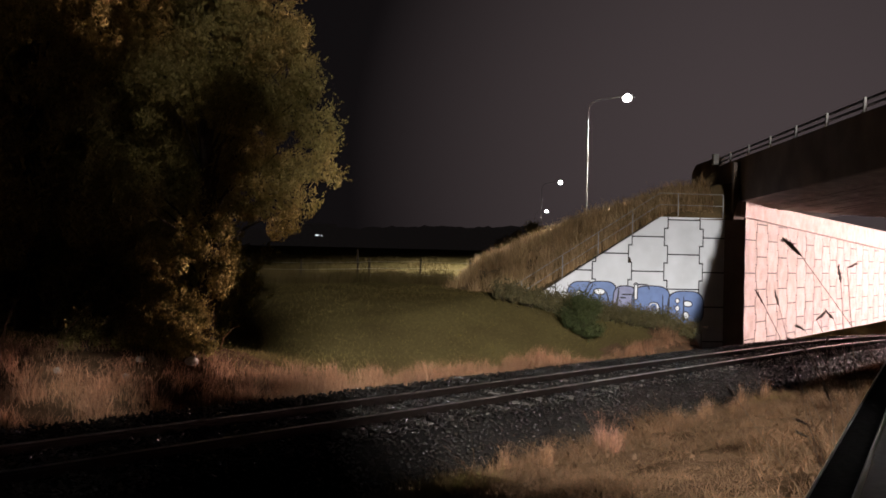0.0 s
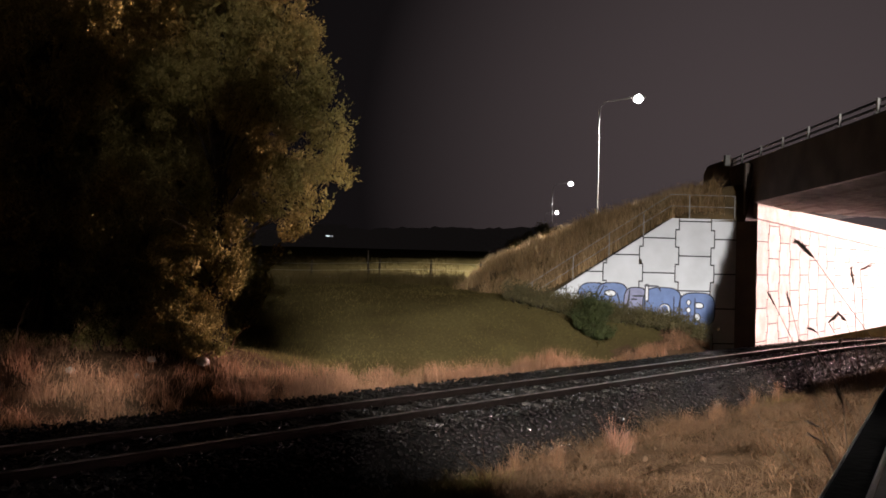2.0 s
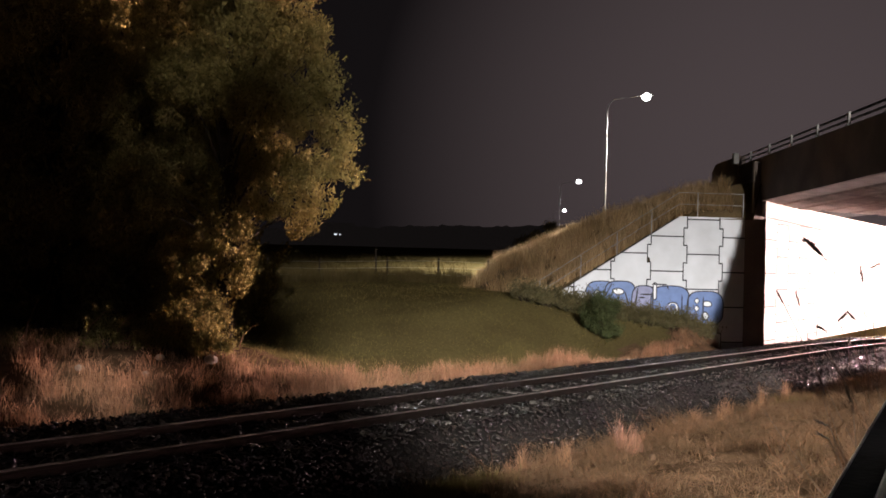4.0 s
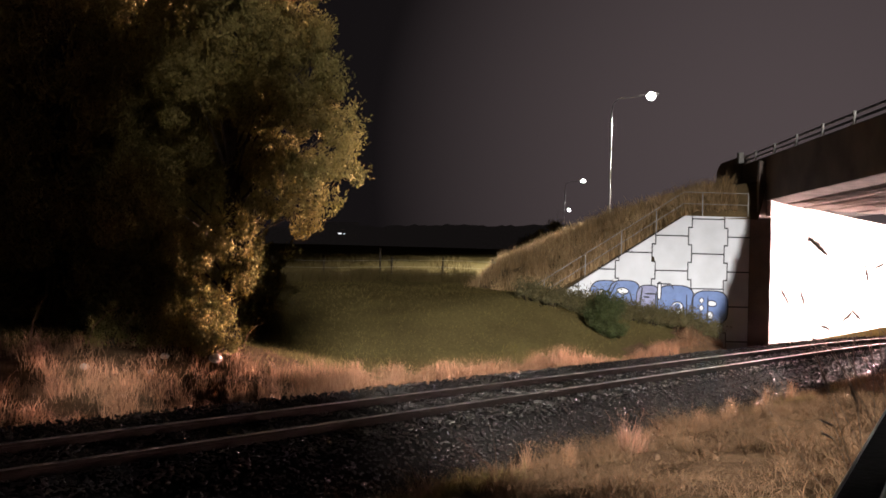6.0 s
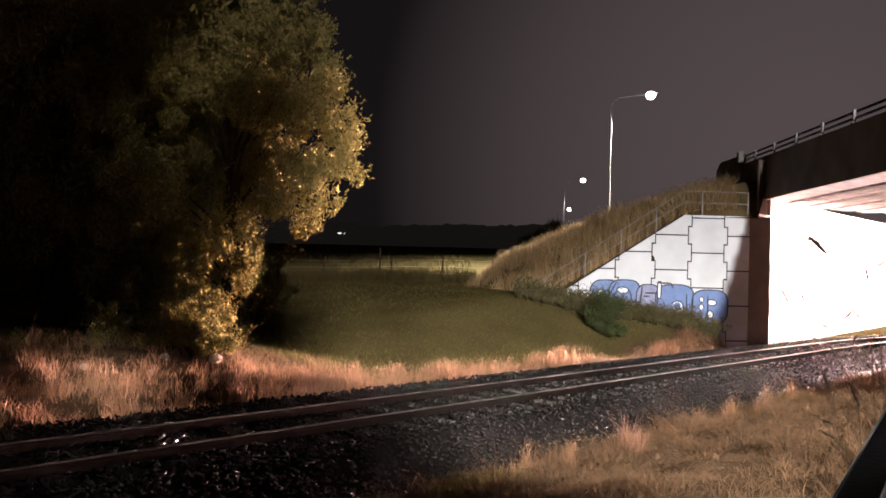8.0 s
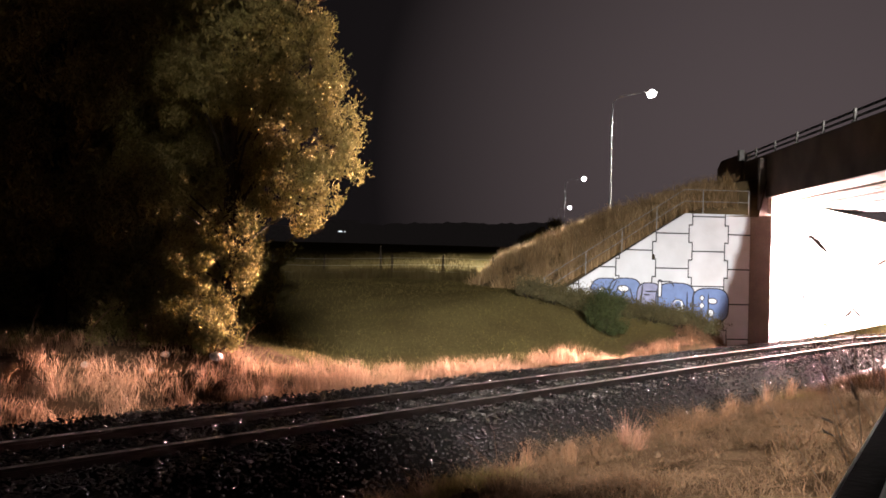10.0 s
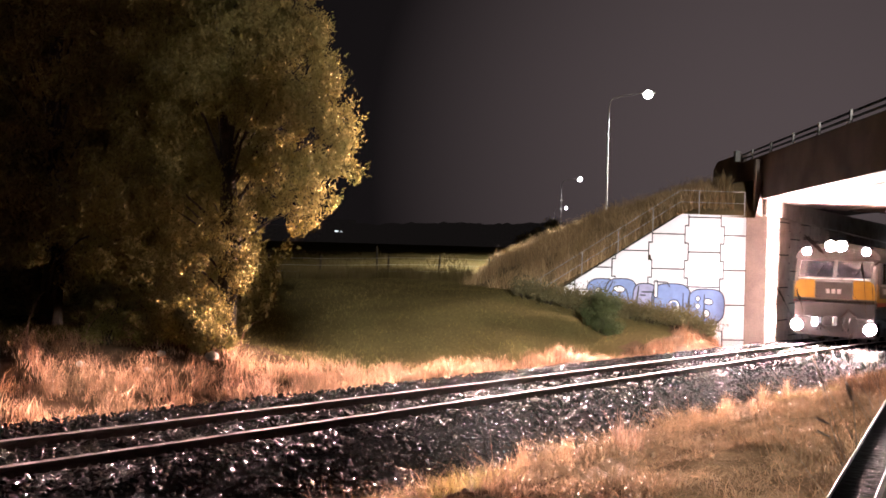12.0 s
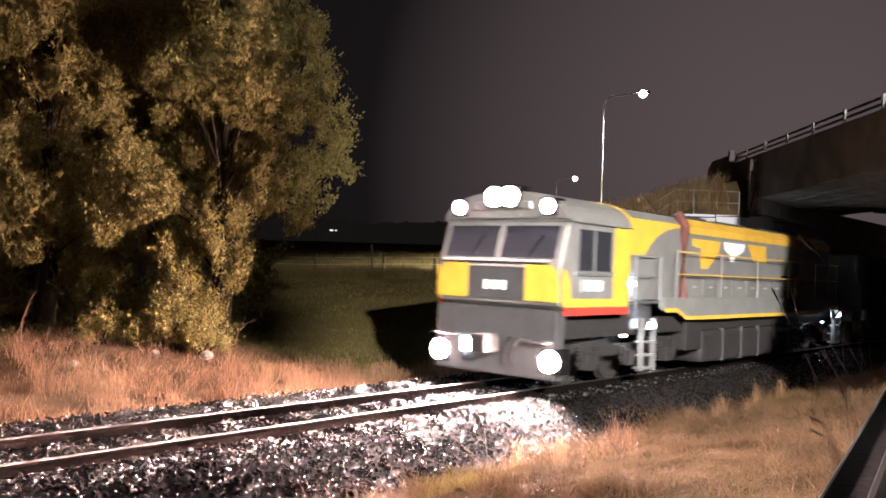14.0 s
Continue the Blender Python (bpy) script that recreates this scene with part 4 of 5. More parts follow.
# lobes of the crowns: x, y, z, radius
tree((-5.3, 18.9, 0.2), 8.6, 1.5, 10, 3, "tall tree with loose grey green foliage beside the track", low=0.45, top=0.95, per_area=250, sub=0.32,
     fixed=[(-3.5, 18.9, 6.6, 0.55), (-3.2, 18.7, 5.7, 0.5), (-3.0, 18.8, 4.9, 0.42), (-2.8, 18.8, 4.0, 0.46), (-3.4, 18.6, 3.2, 0.58),
            (-4.2, 19.0, 3.7, 0.8), (-4.0, 18.8, 5.3, 0.72), (-4.9, 18.0, 6.1, 0.55), (-4.5, 18.0, 5.3, 0.45), (-4.5, 19.4, 6.6, 0.8),
            (-4.9, 18.4, 7.4, 0.55), (-4.2, 19.0, 7.8, 0.6), (-4.8, 19.0, 8.8, 0.9), (-5.4, 19.6, 4.5, 0.9), (-5.8, 19.4, 3.4, 0.8),
            (-6.4, 19.8, 5.7, 1.0), (-6.6, 19.8, 7.3, 1.0), (-5.0, 18.0, 2.5, 0.45), (-4.8, 17.8, 1.6, 0.34), (-6.0, 18.0, 1.8, 0.4),
            (-7.0, 17.6, 4.0, 0.36), (-6.2, 17.4, 3.1, 0.38), (-6.6, 17.7, 3.5, 0.3), (-6.4, 19.2, 2.4, 0.6)])
tree((-9.7, 19.8, 0.2), 10.6, 2.6, 26, 8, "large dark tree with drooping clumps behind the dry grass", low=0.14, per_area=160, leaf=0.06, sub=0.36,
     fixed=[(-8.0, 18.6, 5.3, 0.45), (-10.1, 18.6, 4.0, 0.42), (-9.4, 18.2, 2.6, 0.4), (-7.5, 18.0, 2.6, 0.34), (-9.2, 18.8, 2.8, 0.55)])
tree((-11.6, 23.5, 0.2), 12.5, 3.6, 44, 21, "dark dense tree filling the back of the thicket", low=0.08, leaf=0.085, per_area=38, sub=0.5)
tree((-7.6, 23.6, 0.2), 10.5, 2.0, 30, 22, "dark slender tree at the back of the thicket", low=0.08, leaf=0.1, per_area=55, sub=0.5)
# unseen tree added behind the camera, keeping the street lamp off track and thicket
tree((4.35, -10.2, 0.4), 11.0, 1.9, 22, 15, "unseen tall leafy tree added to shade the track and thicket", low=0.34, top=0.75, leaf=0.07, per_area=270, sub=0.36,
     # gaps between these lobes let the lamp reach parts of the crown
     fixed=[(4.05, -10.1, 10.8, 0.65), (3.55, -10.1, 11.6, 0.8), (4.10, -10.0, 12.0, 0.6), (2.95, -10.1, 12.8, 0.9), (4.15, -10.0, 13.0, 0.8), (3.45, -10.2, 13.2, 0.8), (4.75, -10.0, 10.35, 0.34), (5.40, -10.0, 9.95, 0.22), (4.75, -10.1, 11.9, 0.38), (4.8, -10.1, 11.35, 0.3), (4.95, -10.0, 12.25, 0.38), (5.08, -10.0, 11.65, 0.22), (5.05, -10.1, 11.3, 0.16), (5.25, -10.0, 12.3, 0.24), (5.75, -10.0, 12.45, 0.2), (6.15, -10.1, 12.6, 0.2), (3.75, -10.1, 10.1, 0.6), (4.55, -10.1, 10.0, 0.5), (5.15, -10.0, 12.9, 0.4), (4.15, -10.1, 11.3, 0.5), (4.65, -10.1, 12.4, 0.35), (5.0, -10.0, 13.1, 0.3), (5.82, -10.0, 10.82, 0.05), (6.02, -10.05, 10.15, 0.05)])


def shrub(name, base, radii, count, seed, material, label, leaf=0.05, clumps=14):
    rng = np.random.default_rng(seed)
    e = holder(name, Matrix.Translation(base), label, "bush", "bushes")
    u = rng.normal(0, 1, (clumps, 3))
    u[:, 2] = np.abs(u[:, 2])
    u /= np.linalg.norm(u, axis=1)[:, None]
    C = u * np.array(radii) * rng.uniform(0.3, 0.85, (clumps, 1)) + np.array([0, 0, 0.1])
    R = rng.uniform(0.22, 0.42, clumps) * min(radii)
    for c in C:
        part("stem", tubed([(c[0] * 0.1, c[1] * 0.1, -0.25), (c[0] * 0.5, c[1] * 0.5, c[2] * 0.4), tuple(c)], [0.022, 0.015, 0.006], 5), M_BARK, e)
    lv = leaf_cloud(C, R, count, leaf, rng, 0.85, 0.2)
    sp = sprays(C[rng.integers(0, clumps, count // 30)] + rng.normal(0, 0.1, (count // 30, 3)), 0.4, 12, leaf * 0.85, rng)
    arrays("foliage", *joined([lv, sp]), material, e)
    return e


def on_ground(x, y, dz=0.0):
    return (x, y, float(ground_z(np.array(x), np.array(y))) + dz)


shrub("bush", on_ground(-5.75, 16.7), (0.75, 0.6, 0.95), 9000, 51, M_LEAF, "pale leafed bush at the foot of the tree", 0.04)
shrub("bush", on_ground(-4.95, 16.5), (0.55, 0.5, 0.75), 6500, 54, M_LEAF, "low pale leafed bush beside the field", 0.035)
shrub("bush", on_ground(-6.95, 16.5), (0.6, 0.5, 0.6), 2600, 52, M_LEAF, "straggly half bare bush below the trees", 0.035)
shrub("bush", on_ground(-5.4, 17.3), (0.75, 0.6, 1.75), 12000, 55, M_LEAF, "tall leafy sucker growth round the tree trunk", 0.04, 20)
for k, (x, y, rx, rz) in enumerate(((-6.9, 20.0, 1.2, 2.0), (-8.6, 20.6, 1.4, 2.2), (-10.4, 21.0, 1.5, 2.4), (-12.2, 21.2, 1.6, 2.4), (-14.0, 22.0, 1.6, 2.6))):
    shrub("thicket_bush", on_ground(x, y), (rx, 1.0, rz), 8000, 90 + k, M_LEAF, "dark tangled undergrowth between the tree trunks", 0.05 if k == 0 else 0.085, 18)
shrub("bush", on_ground(4.35, 26.2), (0.75, 0.60, 1.35), 16000, 53, M_SHRUB, "dark upright bush in front of the painted wall", 0.036)
for k, (x, y, rx, rz) in enumerate(((2.1, 27.5, 0.6, 0.32), (2.8, 27.5, 0.5, 0.25), (3.5, 27.6, 0.55, 0.30), (4.2, 27.6, 0.6, 0.50), (4.9, 27.6, 0.6, 0.40), (5.5, 27.7, 0.55, 0.26), (6.1, 27.8, 0.6, 0.24), (6.8, 27.9, 0.6, 0.30), (7.4, 28.0, 0.5, 0.24), (8.0, 28.1, 0.4, 0.22))):
    shrub("bramble", on_ground(x, y), (rx, 0.6, rz), 7000, 60 + k, M_BUSH, "dense dark bramble creeping along the wall foot", 0.04)
shrub("hedge", far((11.5, 118.0, 3.2)), (4.8, 2.4, 3.2), 9000, 75, M_LEAF, "rounded hedge on the embankment below the street lamps", 0.13, 30)


# ---- field fence ----
fence = holder("field_fence", Matrix.Identity(4), "old wire fence on thin weathered posts across the field", "fence")
FENCE = ((-12.0, 1.05), (-8.6, 1.10), (-6.3, 1.00), (-3.75, 1.45), (-3.25, 1.05), (-1.0, 1.05), (1.25, 1.05), (2.75, 1.0))
tops = []
for k, (x, h) in enumerate(FENCE):
    g = Vector(on_ground(x, 37.6))
    tops.append(g + Vector((0, 0, h)))
    post = part("post", tubed([(0, 0, -0.3), (0.03 * (k % 3 - 1), 0, h)], [0.05, 0.04], 7), M_BARK, fence)
    post.matrix_basis = Matrix.Translation(g)
for drop in (0.15, 0.45, 0.75):
    part("wire", tubed([p - Vector((0, 0.05, drop + (0.4 if p is tops[3] else 0))) for p in tops], 0.004, 4), M_GALV, fence)


# ---- boulders and debris under the trees ----
def boulder(place, r, seed, material=M_ROCK):
    rnd = random.Random(seed)
    bm = bmesh.new()
    bmesh.ops.create_icosphere(bm, subdivisions=2, radius=r)
    for v in bm.verts:
        v.co *= 1 + 0.22 * noise.noise(v.co * (1.7 / r) + Vector((seed, 0, 0)))
        v.co.z *= 0.75
    ob = part("boulder", bm, material, smooth_faces=False)
    ob.matrix_basis = Matrix.Translation(place) @ Matrix.Rotation(rnd.uniform(0, 6), 4, "Z")
    return tagged(ob, "pale broken rock lying in the dry grass", "rock", "rocks by the track")


for k, (s, d, r) in enumerate(((8.1, 15.0, 0.13), (7.2, 15.3, 0.09), (6.6, 14.6, 0.07), (5.6, 15.0, 0.08))):
    p = tr(s, d)
    boulder(on_ground(p.x, p.y, r * 0.4), r, k + 1)

# bare stems among the grass under the trees
for k, (s, d, h, lean) in enumerate(((5.2, 16.7, 1.15, 0.3), (6.2, 16.6, 0.85, 0.6), (6.8, 16.6, 0.75, 0.5), (2.6, 16.4, 0.7, 0.2), (3.4, 16.2, 0.75, -0.15), (9.2, 15.9, 0.55, 0.4))):
    p = tr(s, d)
    g = on_ground(p.x, p.y)
    e = tubed([(0, 0, -0.1), (lean * 0.25, 0, h * 0.5), (lean * 0.7, 0.05, h * 0.85), (lean * 1.1, 0.05, h * 0.95)], [0.02, 0.015, 0.01, 0.005], 6)
    ob = part("bare_stem", e, M_DRY)
    ob.matrix_basis = Matrix.Translation(g)
    tagged(ob, "bent pale dead stem standing in the dry grass", "plant", "dead stems")


# ---- single plants near the camera ----
def red_tuft(place, h, seed, mt, label):
    rng = np.random.default_rng(seed)
    n = 90
    x, y = rng.normal(0, 0.045, n), rng.normal(0, 0.045, n)
    ob = arrays("grass_tuft", *blades(x, y, np.zeros(n) - 0.03, h, 0.0032, rng, 0.3), mt)
    ob.matrix_basis = Matrix.Translation(place)
    return tagged(ob, label, "grass tuft", "grass tufts on the bank")


M_REDG = mat("reddish seeding grass", (0.24, 0.10, 0.065), 0.6, vary=0.3, bump=0, island=0.5, tint=(0.16, 0.08, 0.05), spec=0.2)
for k, (s, d, h) in enumerate(((9.6, 6.55, 0.62), (9.2, 7.15, 0.30), (9.35, 6.2, 0.32), (8.95, 7.0, 0.26))):
    p = tr(s, d)
    red_tuft(on_ground(p.x, p.y), h, 80 + k, M_REDG if k in (0, 2) else M_DRY, "reddish seeding grass tuft at the ballast edge")


def stalk(tip, neck, foot, fat=1.0, seed=0):
    """A thin bent grass stem with a ragged seed head between neck and tip."""
    rnd = random.Random(seed)
    tip, neck, foot = Vector(tip), Vector(neck), Vector(foot)
    down = (foot - neck).normalized()
    foot = foot + down * max(0.0, (foot.z - on_ground(foot.x, foot.y)[2]) / max(0.25, -down.z))
    foot.z = on_ground(foot.x, foot.y)[2]
    e = holder("seed_stalk", Matrix.Translation(foot), "thin dark grass stalk with a drooping seed head", "grass stalk", "seed stalks")
    mid = (neck + foot) / 2 - foot + Vector((rnd.uniform(-0.03, 0.03), 0, 0.03))
    part("stem", tubed([Vector((0, 0, -0.1)), mid, neck - foot], [0.0013, 0.0010, 0.0007], 5), M_STALK, e)
    n = 8
    pts = [neck - foot + (tip - neck) * (k / (n - 1)) + Vector((rnd.uniform(-0.0015, 0.0015), 0, rnd.uniform(-0.0015, 0.0015))) for k in range(n)]
    bm = tubed(pts, [fat * r for r in (0.0008, 0.0026, 0.0030, 0.0024, 0.0034, 0.0030, 0.0020, 0.0006)], 6)
    way = (tip - neck).normalized()
    for k in range(14):
        # spikelets standing off the head
        p = neck - foot + (tip - neck) * rnd.uniform(0.1, 0.9)
        off = Vector((rnd.uniform(-1, 1), rnd.uniform(-1, 1), rnd.uniform(-1, 1))).normalized() * 0.006 * fat
        tube(bm, [p, p + off * 0.6 + way * 0.005, p + off + way * 0.012], [0.0010 * fat, 0.0011 * fat, 0.0002], 4)
    part("seed_head", bm, M_STALK, e)
    return e


# ---- guard rail beside the camera ----
def make_guard():
    a = radians(30.4)
    g, side = Vector((math.sin(a), math.cos(a), 0)), Vector((math.cos(a), -math.sin(a), 0))
    p0 = Vector((0.473, 1.094, 1.90))

    def at(u, v, w):
        return p0 + g * (w - 2.0) + side * u * 0.46 + Vector((0, 0, v * 0.6))
    e = holder("guard_rail", Matrix.Identity(4), "black painted steel guard rail beside the bank, worn bright edges", "guard rail")
    bm = bmesh.new()
    prism(bm, [(0.004, -0.03), (0.004, -0.006), (0.112, -0.006), (0.112, -0.03)], at, 4.2)
    part("beam", bm, M_GUARD, e)
    for u in (0.0, 0.112):
        bm = bmesh.new()
        prism(bm, [(u, -0.034), (u + 0.004, -0.034), (u + 0.004, 0.004), (u, 0.004)], at, 4.2)
        part("edge_lip", bm, M_GALV, e, "bare worn steel edge")
    bm = bmesh.new()
    prism(bm, [(0.125, -0.05), (0.19, -0.05), (0.19, -0.012), (0.125, -0.012)], at, 4.2)
    part("back_strip", bm, M_DGREY, e, "grey steel strip")
    for w in (0.1, 4.1):
        q = at(0.06, 0, w)
        z = float(ground_z(np.array(q.x), np.array(q.y)))
        bm = boxed(-0.02, 0.02, -0.02, 0.02, z - 0.3, 1.88, 0.004)
        ob = part("post", bm, M_GUARD, e)
        ob.matrix_basis = Matrix.Translation((q.x, q.y, 0)) @ Matrix.Rotation(-a, 4, "Z")
    return e


make_guard()

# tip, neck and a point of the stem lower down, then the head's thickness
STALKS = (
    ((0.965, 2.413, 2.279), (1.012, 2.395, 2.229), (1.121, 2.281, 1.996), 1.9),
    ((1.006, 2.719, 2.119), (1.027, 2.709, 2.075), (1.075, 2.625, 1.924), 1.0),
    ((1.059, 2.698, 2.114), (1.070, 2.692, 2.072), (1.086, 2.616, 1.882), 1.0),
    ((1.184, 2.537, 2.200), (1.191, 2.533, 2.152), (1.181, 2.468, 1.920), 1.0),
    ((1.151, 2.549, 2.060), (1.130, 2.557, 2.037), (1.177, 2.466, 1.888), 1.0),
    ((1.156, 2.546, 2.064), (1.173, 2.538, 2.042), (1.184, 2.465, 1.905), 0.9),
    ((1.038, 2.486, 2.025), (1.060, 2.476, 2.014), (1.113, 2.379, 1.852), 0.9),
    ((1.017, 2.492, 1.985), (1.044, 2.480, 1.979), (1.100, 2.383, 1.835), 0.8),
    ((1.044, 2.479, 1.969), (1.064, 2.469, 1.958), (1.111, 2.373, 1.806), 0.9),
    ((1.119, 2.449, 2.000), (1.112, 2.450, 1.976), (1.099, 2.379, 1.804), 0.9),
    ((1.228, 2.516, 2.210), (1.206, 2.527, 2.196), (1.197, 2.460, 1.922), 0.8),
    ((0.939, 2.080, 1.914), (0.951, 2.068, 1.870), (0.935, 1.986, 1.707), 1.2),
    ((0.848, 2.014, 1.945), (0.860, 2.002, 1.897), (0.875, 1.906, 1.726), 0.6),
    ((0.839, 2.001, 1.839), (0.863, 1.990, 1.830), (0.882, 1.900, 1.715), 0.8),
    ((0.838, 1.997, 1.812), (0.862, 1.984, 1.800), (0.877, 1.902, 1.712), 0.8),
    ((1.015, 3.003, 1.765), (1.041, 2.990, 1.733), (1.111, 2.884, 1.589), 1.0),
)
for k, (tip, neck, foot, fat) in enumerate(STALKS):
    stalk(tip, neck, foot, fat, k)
# pale seeding grass on the crest of the bank
for k, (a, d, h) in enumerate(((13.2, 6.9, 0.34), (14.0, 6.8, 0.42), (14.8, 7.0, 0.46), (15.3, 6.7, 0.40), (16.2, 6.9, 0.50), (17.3, 6.8, 0.44), (7.9, 6.9, 0.30), (8.4, 7.1, 0.36), (8.7, 6.6, 0.28))):
    red_tuft(on_ground(*[float(v) for v in across(np.array(a), np.array(d))]), h, 120 + k, M_DRY, "pale seeding grass tuft on the bank crest")


# ---- locomotive ----
# its space: the front at x = 0, forward +x, the camera's side +y, rail heads at z = 0
def side_plate(bm, outline, y, depth):
    """A plate in the xz plane, proud of the side at y."""
    return prism(bm, outline, lambda u, v, w: Vector((u, y + (w if y > 0 else -w), v)), depth)


def front_plate(bm, outline, x, depth):
    return prism(bm, outline, lambda u, v, w: Vector((x + w, u, v)), depth)


def rect(a, b, c, d):
    return [(a, c), (b, c), (b, d), (a, d)]


def headlight(parent, y, z, r, x=0.0, beam=G_BEAM, ring=0.05, deep=0.11, core=0.014, lift=0.0):
    """A lamp with a deep black barrel, a bright filament disc at its back and a glowing glass ring."""
    hold = part("headlight", boxed(x - 0.30, x - 0.005, y - r - ring - 0.03, y + r + ring + 0.03, z - r - ring - 0.03, z + r + ring + 0.03, 0.02), M_BLACK, parent, "round white headlight, lit")
    bm = bmesh.new()
    n = 20
    ca = [(math.cos(2 * math.pi * k / n), math.sin(2 * math.pi * k / n)) for k in range(n)]
    rings = []
    for rad, xx in ((core, x + 0.0), (r + ring, x + 0.0)):
        rings.append([bm.verts.new((xx, y + c * rad, z + s * rad)) for c, s in ca])
    for p, q in zip(rings, rings[1:]):
        for k in range(n):
            bm.faces.new((p[k], p[(k + 1) % n], q[(k + 1) % n], q[k]))
    bmesh.ops.recalc_face_normals(bm, faces=bm.faces)
    part("lens_ring", bm, G_LENS, hold, "glowing headlight glass")
    bm = bmesh.new()
    a = [bm.verts.new((x + 0.002, y + c * core, z + s * core)) for c, s in ca]
    b = [bm.verts.new((x + deep, y + c * core, z + s * core + lift)) for c, s in ca]
    for k in range(n):
        bm.faces.new((a[k], a[(k + 1) % n], b[(k + 1) % n], b[k]))
    part("barrel", bm, M_BLACK, hold)
    bm = bmesh.new()
    bm.faces.new([bm.verts.new((x + 0.006, y + c * core * 0.92, z + s * core * 0.92)) for c, s in ca])
    bm.normal_update()
    for f in bm.faces:
        if f.normal.x < 0:
            f.normal_flip()
    part("filament", bm, beam, hold, "dazzling white filament")
    return hold


def make_wheelset(parent, x):
    bm = bmesh.new()
    n = 24
    for y in (-GAUGE / 2 - 0.035, GAUGE / 2 + 0.035):
        s = 1 if y > 0 else -1
        rings = []
        for rr, yy in ((0.08, y - s * 0.07), (0.47, y - s * 0.075), (0.49, y - s * 0.045), (0.46, y - s * 0.04), (0.455, y + s * 0.06), (0.36, y + s * 0.065), (0.34, y + s * 0.02), (0.13, y + s * 0.02), (0.11, y + s * 0.08), (0.02, y + s * 0.08)):
            rings.append([bm.verts.new((rr * math.cos(2 * math.pi * k / n), yy, rr * math.sin(2 * math.pi * k / n))) for k in range(n)])
        for p, q in zip(rings, rings[1:]):
            for k in range(n):
                bm.faces.new((p[k], p[(k + 1) % n], q[(k + 1) % n], q[k]))
        box(bm, -0.05, 0.05, y + s * 0.021, y + s * 0.045, 0.16, 0.33)
    tube(bm, [(0, -0.5, 0), (0, 0.5, 0)], 0.08, 10)
    bmesh.ops.recalc_face_normals(bm, faces=bm.faces)
    w = part("wheelset", bm, M_UNDER, parent)
    w.matrix_basis = Matrix.Translation((x, 0, 0.46))
    return w


def make_bogie(parent, x, half=1.5):
    for y in (0.86, -0.86):
        bm = bmesh.new()
        side_plate(bm, [(x - half - 0.45, 0.62), (x - half - 0.45, 0.78), (x - 0.9, 0.84), (x - 0.5, 0.72), (x + 0.5, 0.72), (x + 0.9, 0.84), (x + half + 0.45, 0.78), (x + half + 0.45, 0.62), (x + 0.7, 0.52), (x - 0.7, 0.52)], y, 0.12)
        part("bogie_frame", bm, M_UNDER, parent)
        for dx in (-half, 0.0, half):
            bm = boxed(x + dx - 0.17, x + dx + 0.17, y + (0.12 if y > 0 else -0.30), y + (0.30 if y > 0 else -0.12), 0.32, 0.62, 0.03)
            part("axle_box", bm, M_UNDER, parent)
            for ex in (-0.3, 0.3):
                bm = bmesh.new()
                yy = y + (0.2 if y > 0 else -0.2)
                pts = [(x + dx + ex + 0.06 * math.cos(k * 1.05), yy + 0.06 * math.sin(k * 1.05), 0.42 + 0.32 * k / 36) for k in range(37)]
                tube(bm, pts, 0.014, 5)
                part("coil_spring", bm, M_UNDER, parent)
    return [make_wheelset(parent, x + dx) for dx in (-half, 0.0, half)]


def ladder(parent, x, y, lit=True):
    """Boarding steps with small white lights."""
    for dx in (-0.24, 0.24):
        part("step_stile", boxed(x + dx - 0.02, x + dx + 0.02, y - 0.10, y + 0.02, 0.22, 1.22, 0.006), M_GREY if lit else M_UNDER, parent)
    for z in (0.25, 0.50, 0.75, 1.0):
        part("step_tread", boxed(x - 0.22, x + 0.22, y - 0.22, y + 0.02, z, z + 0.03, 0.005), M_GALV, parent, "bright step edge")
    if lit:
        part("step_light", boxed(x - 0.14, x + 0.10, y + 0.022, y + 0.05, 1.06, 1.14, 0.01), G_STEP, parent, "small bluish white step light")
        part("step_light", boxed(x + 0.34, x + 0.46, y - 0.35, y - 0.30, 0.86, 0.92, 0.01), G_STEP, parent, "small bluish white step light")


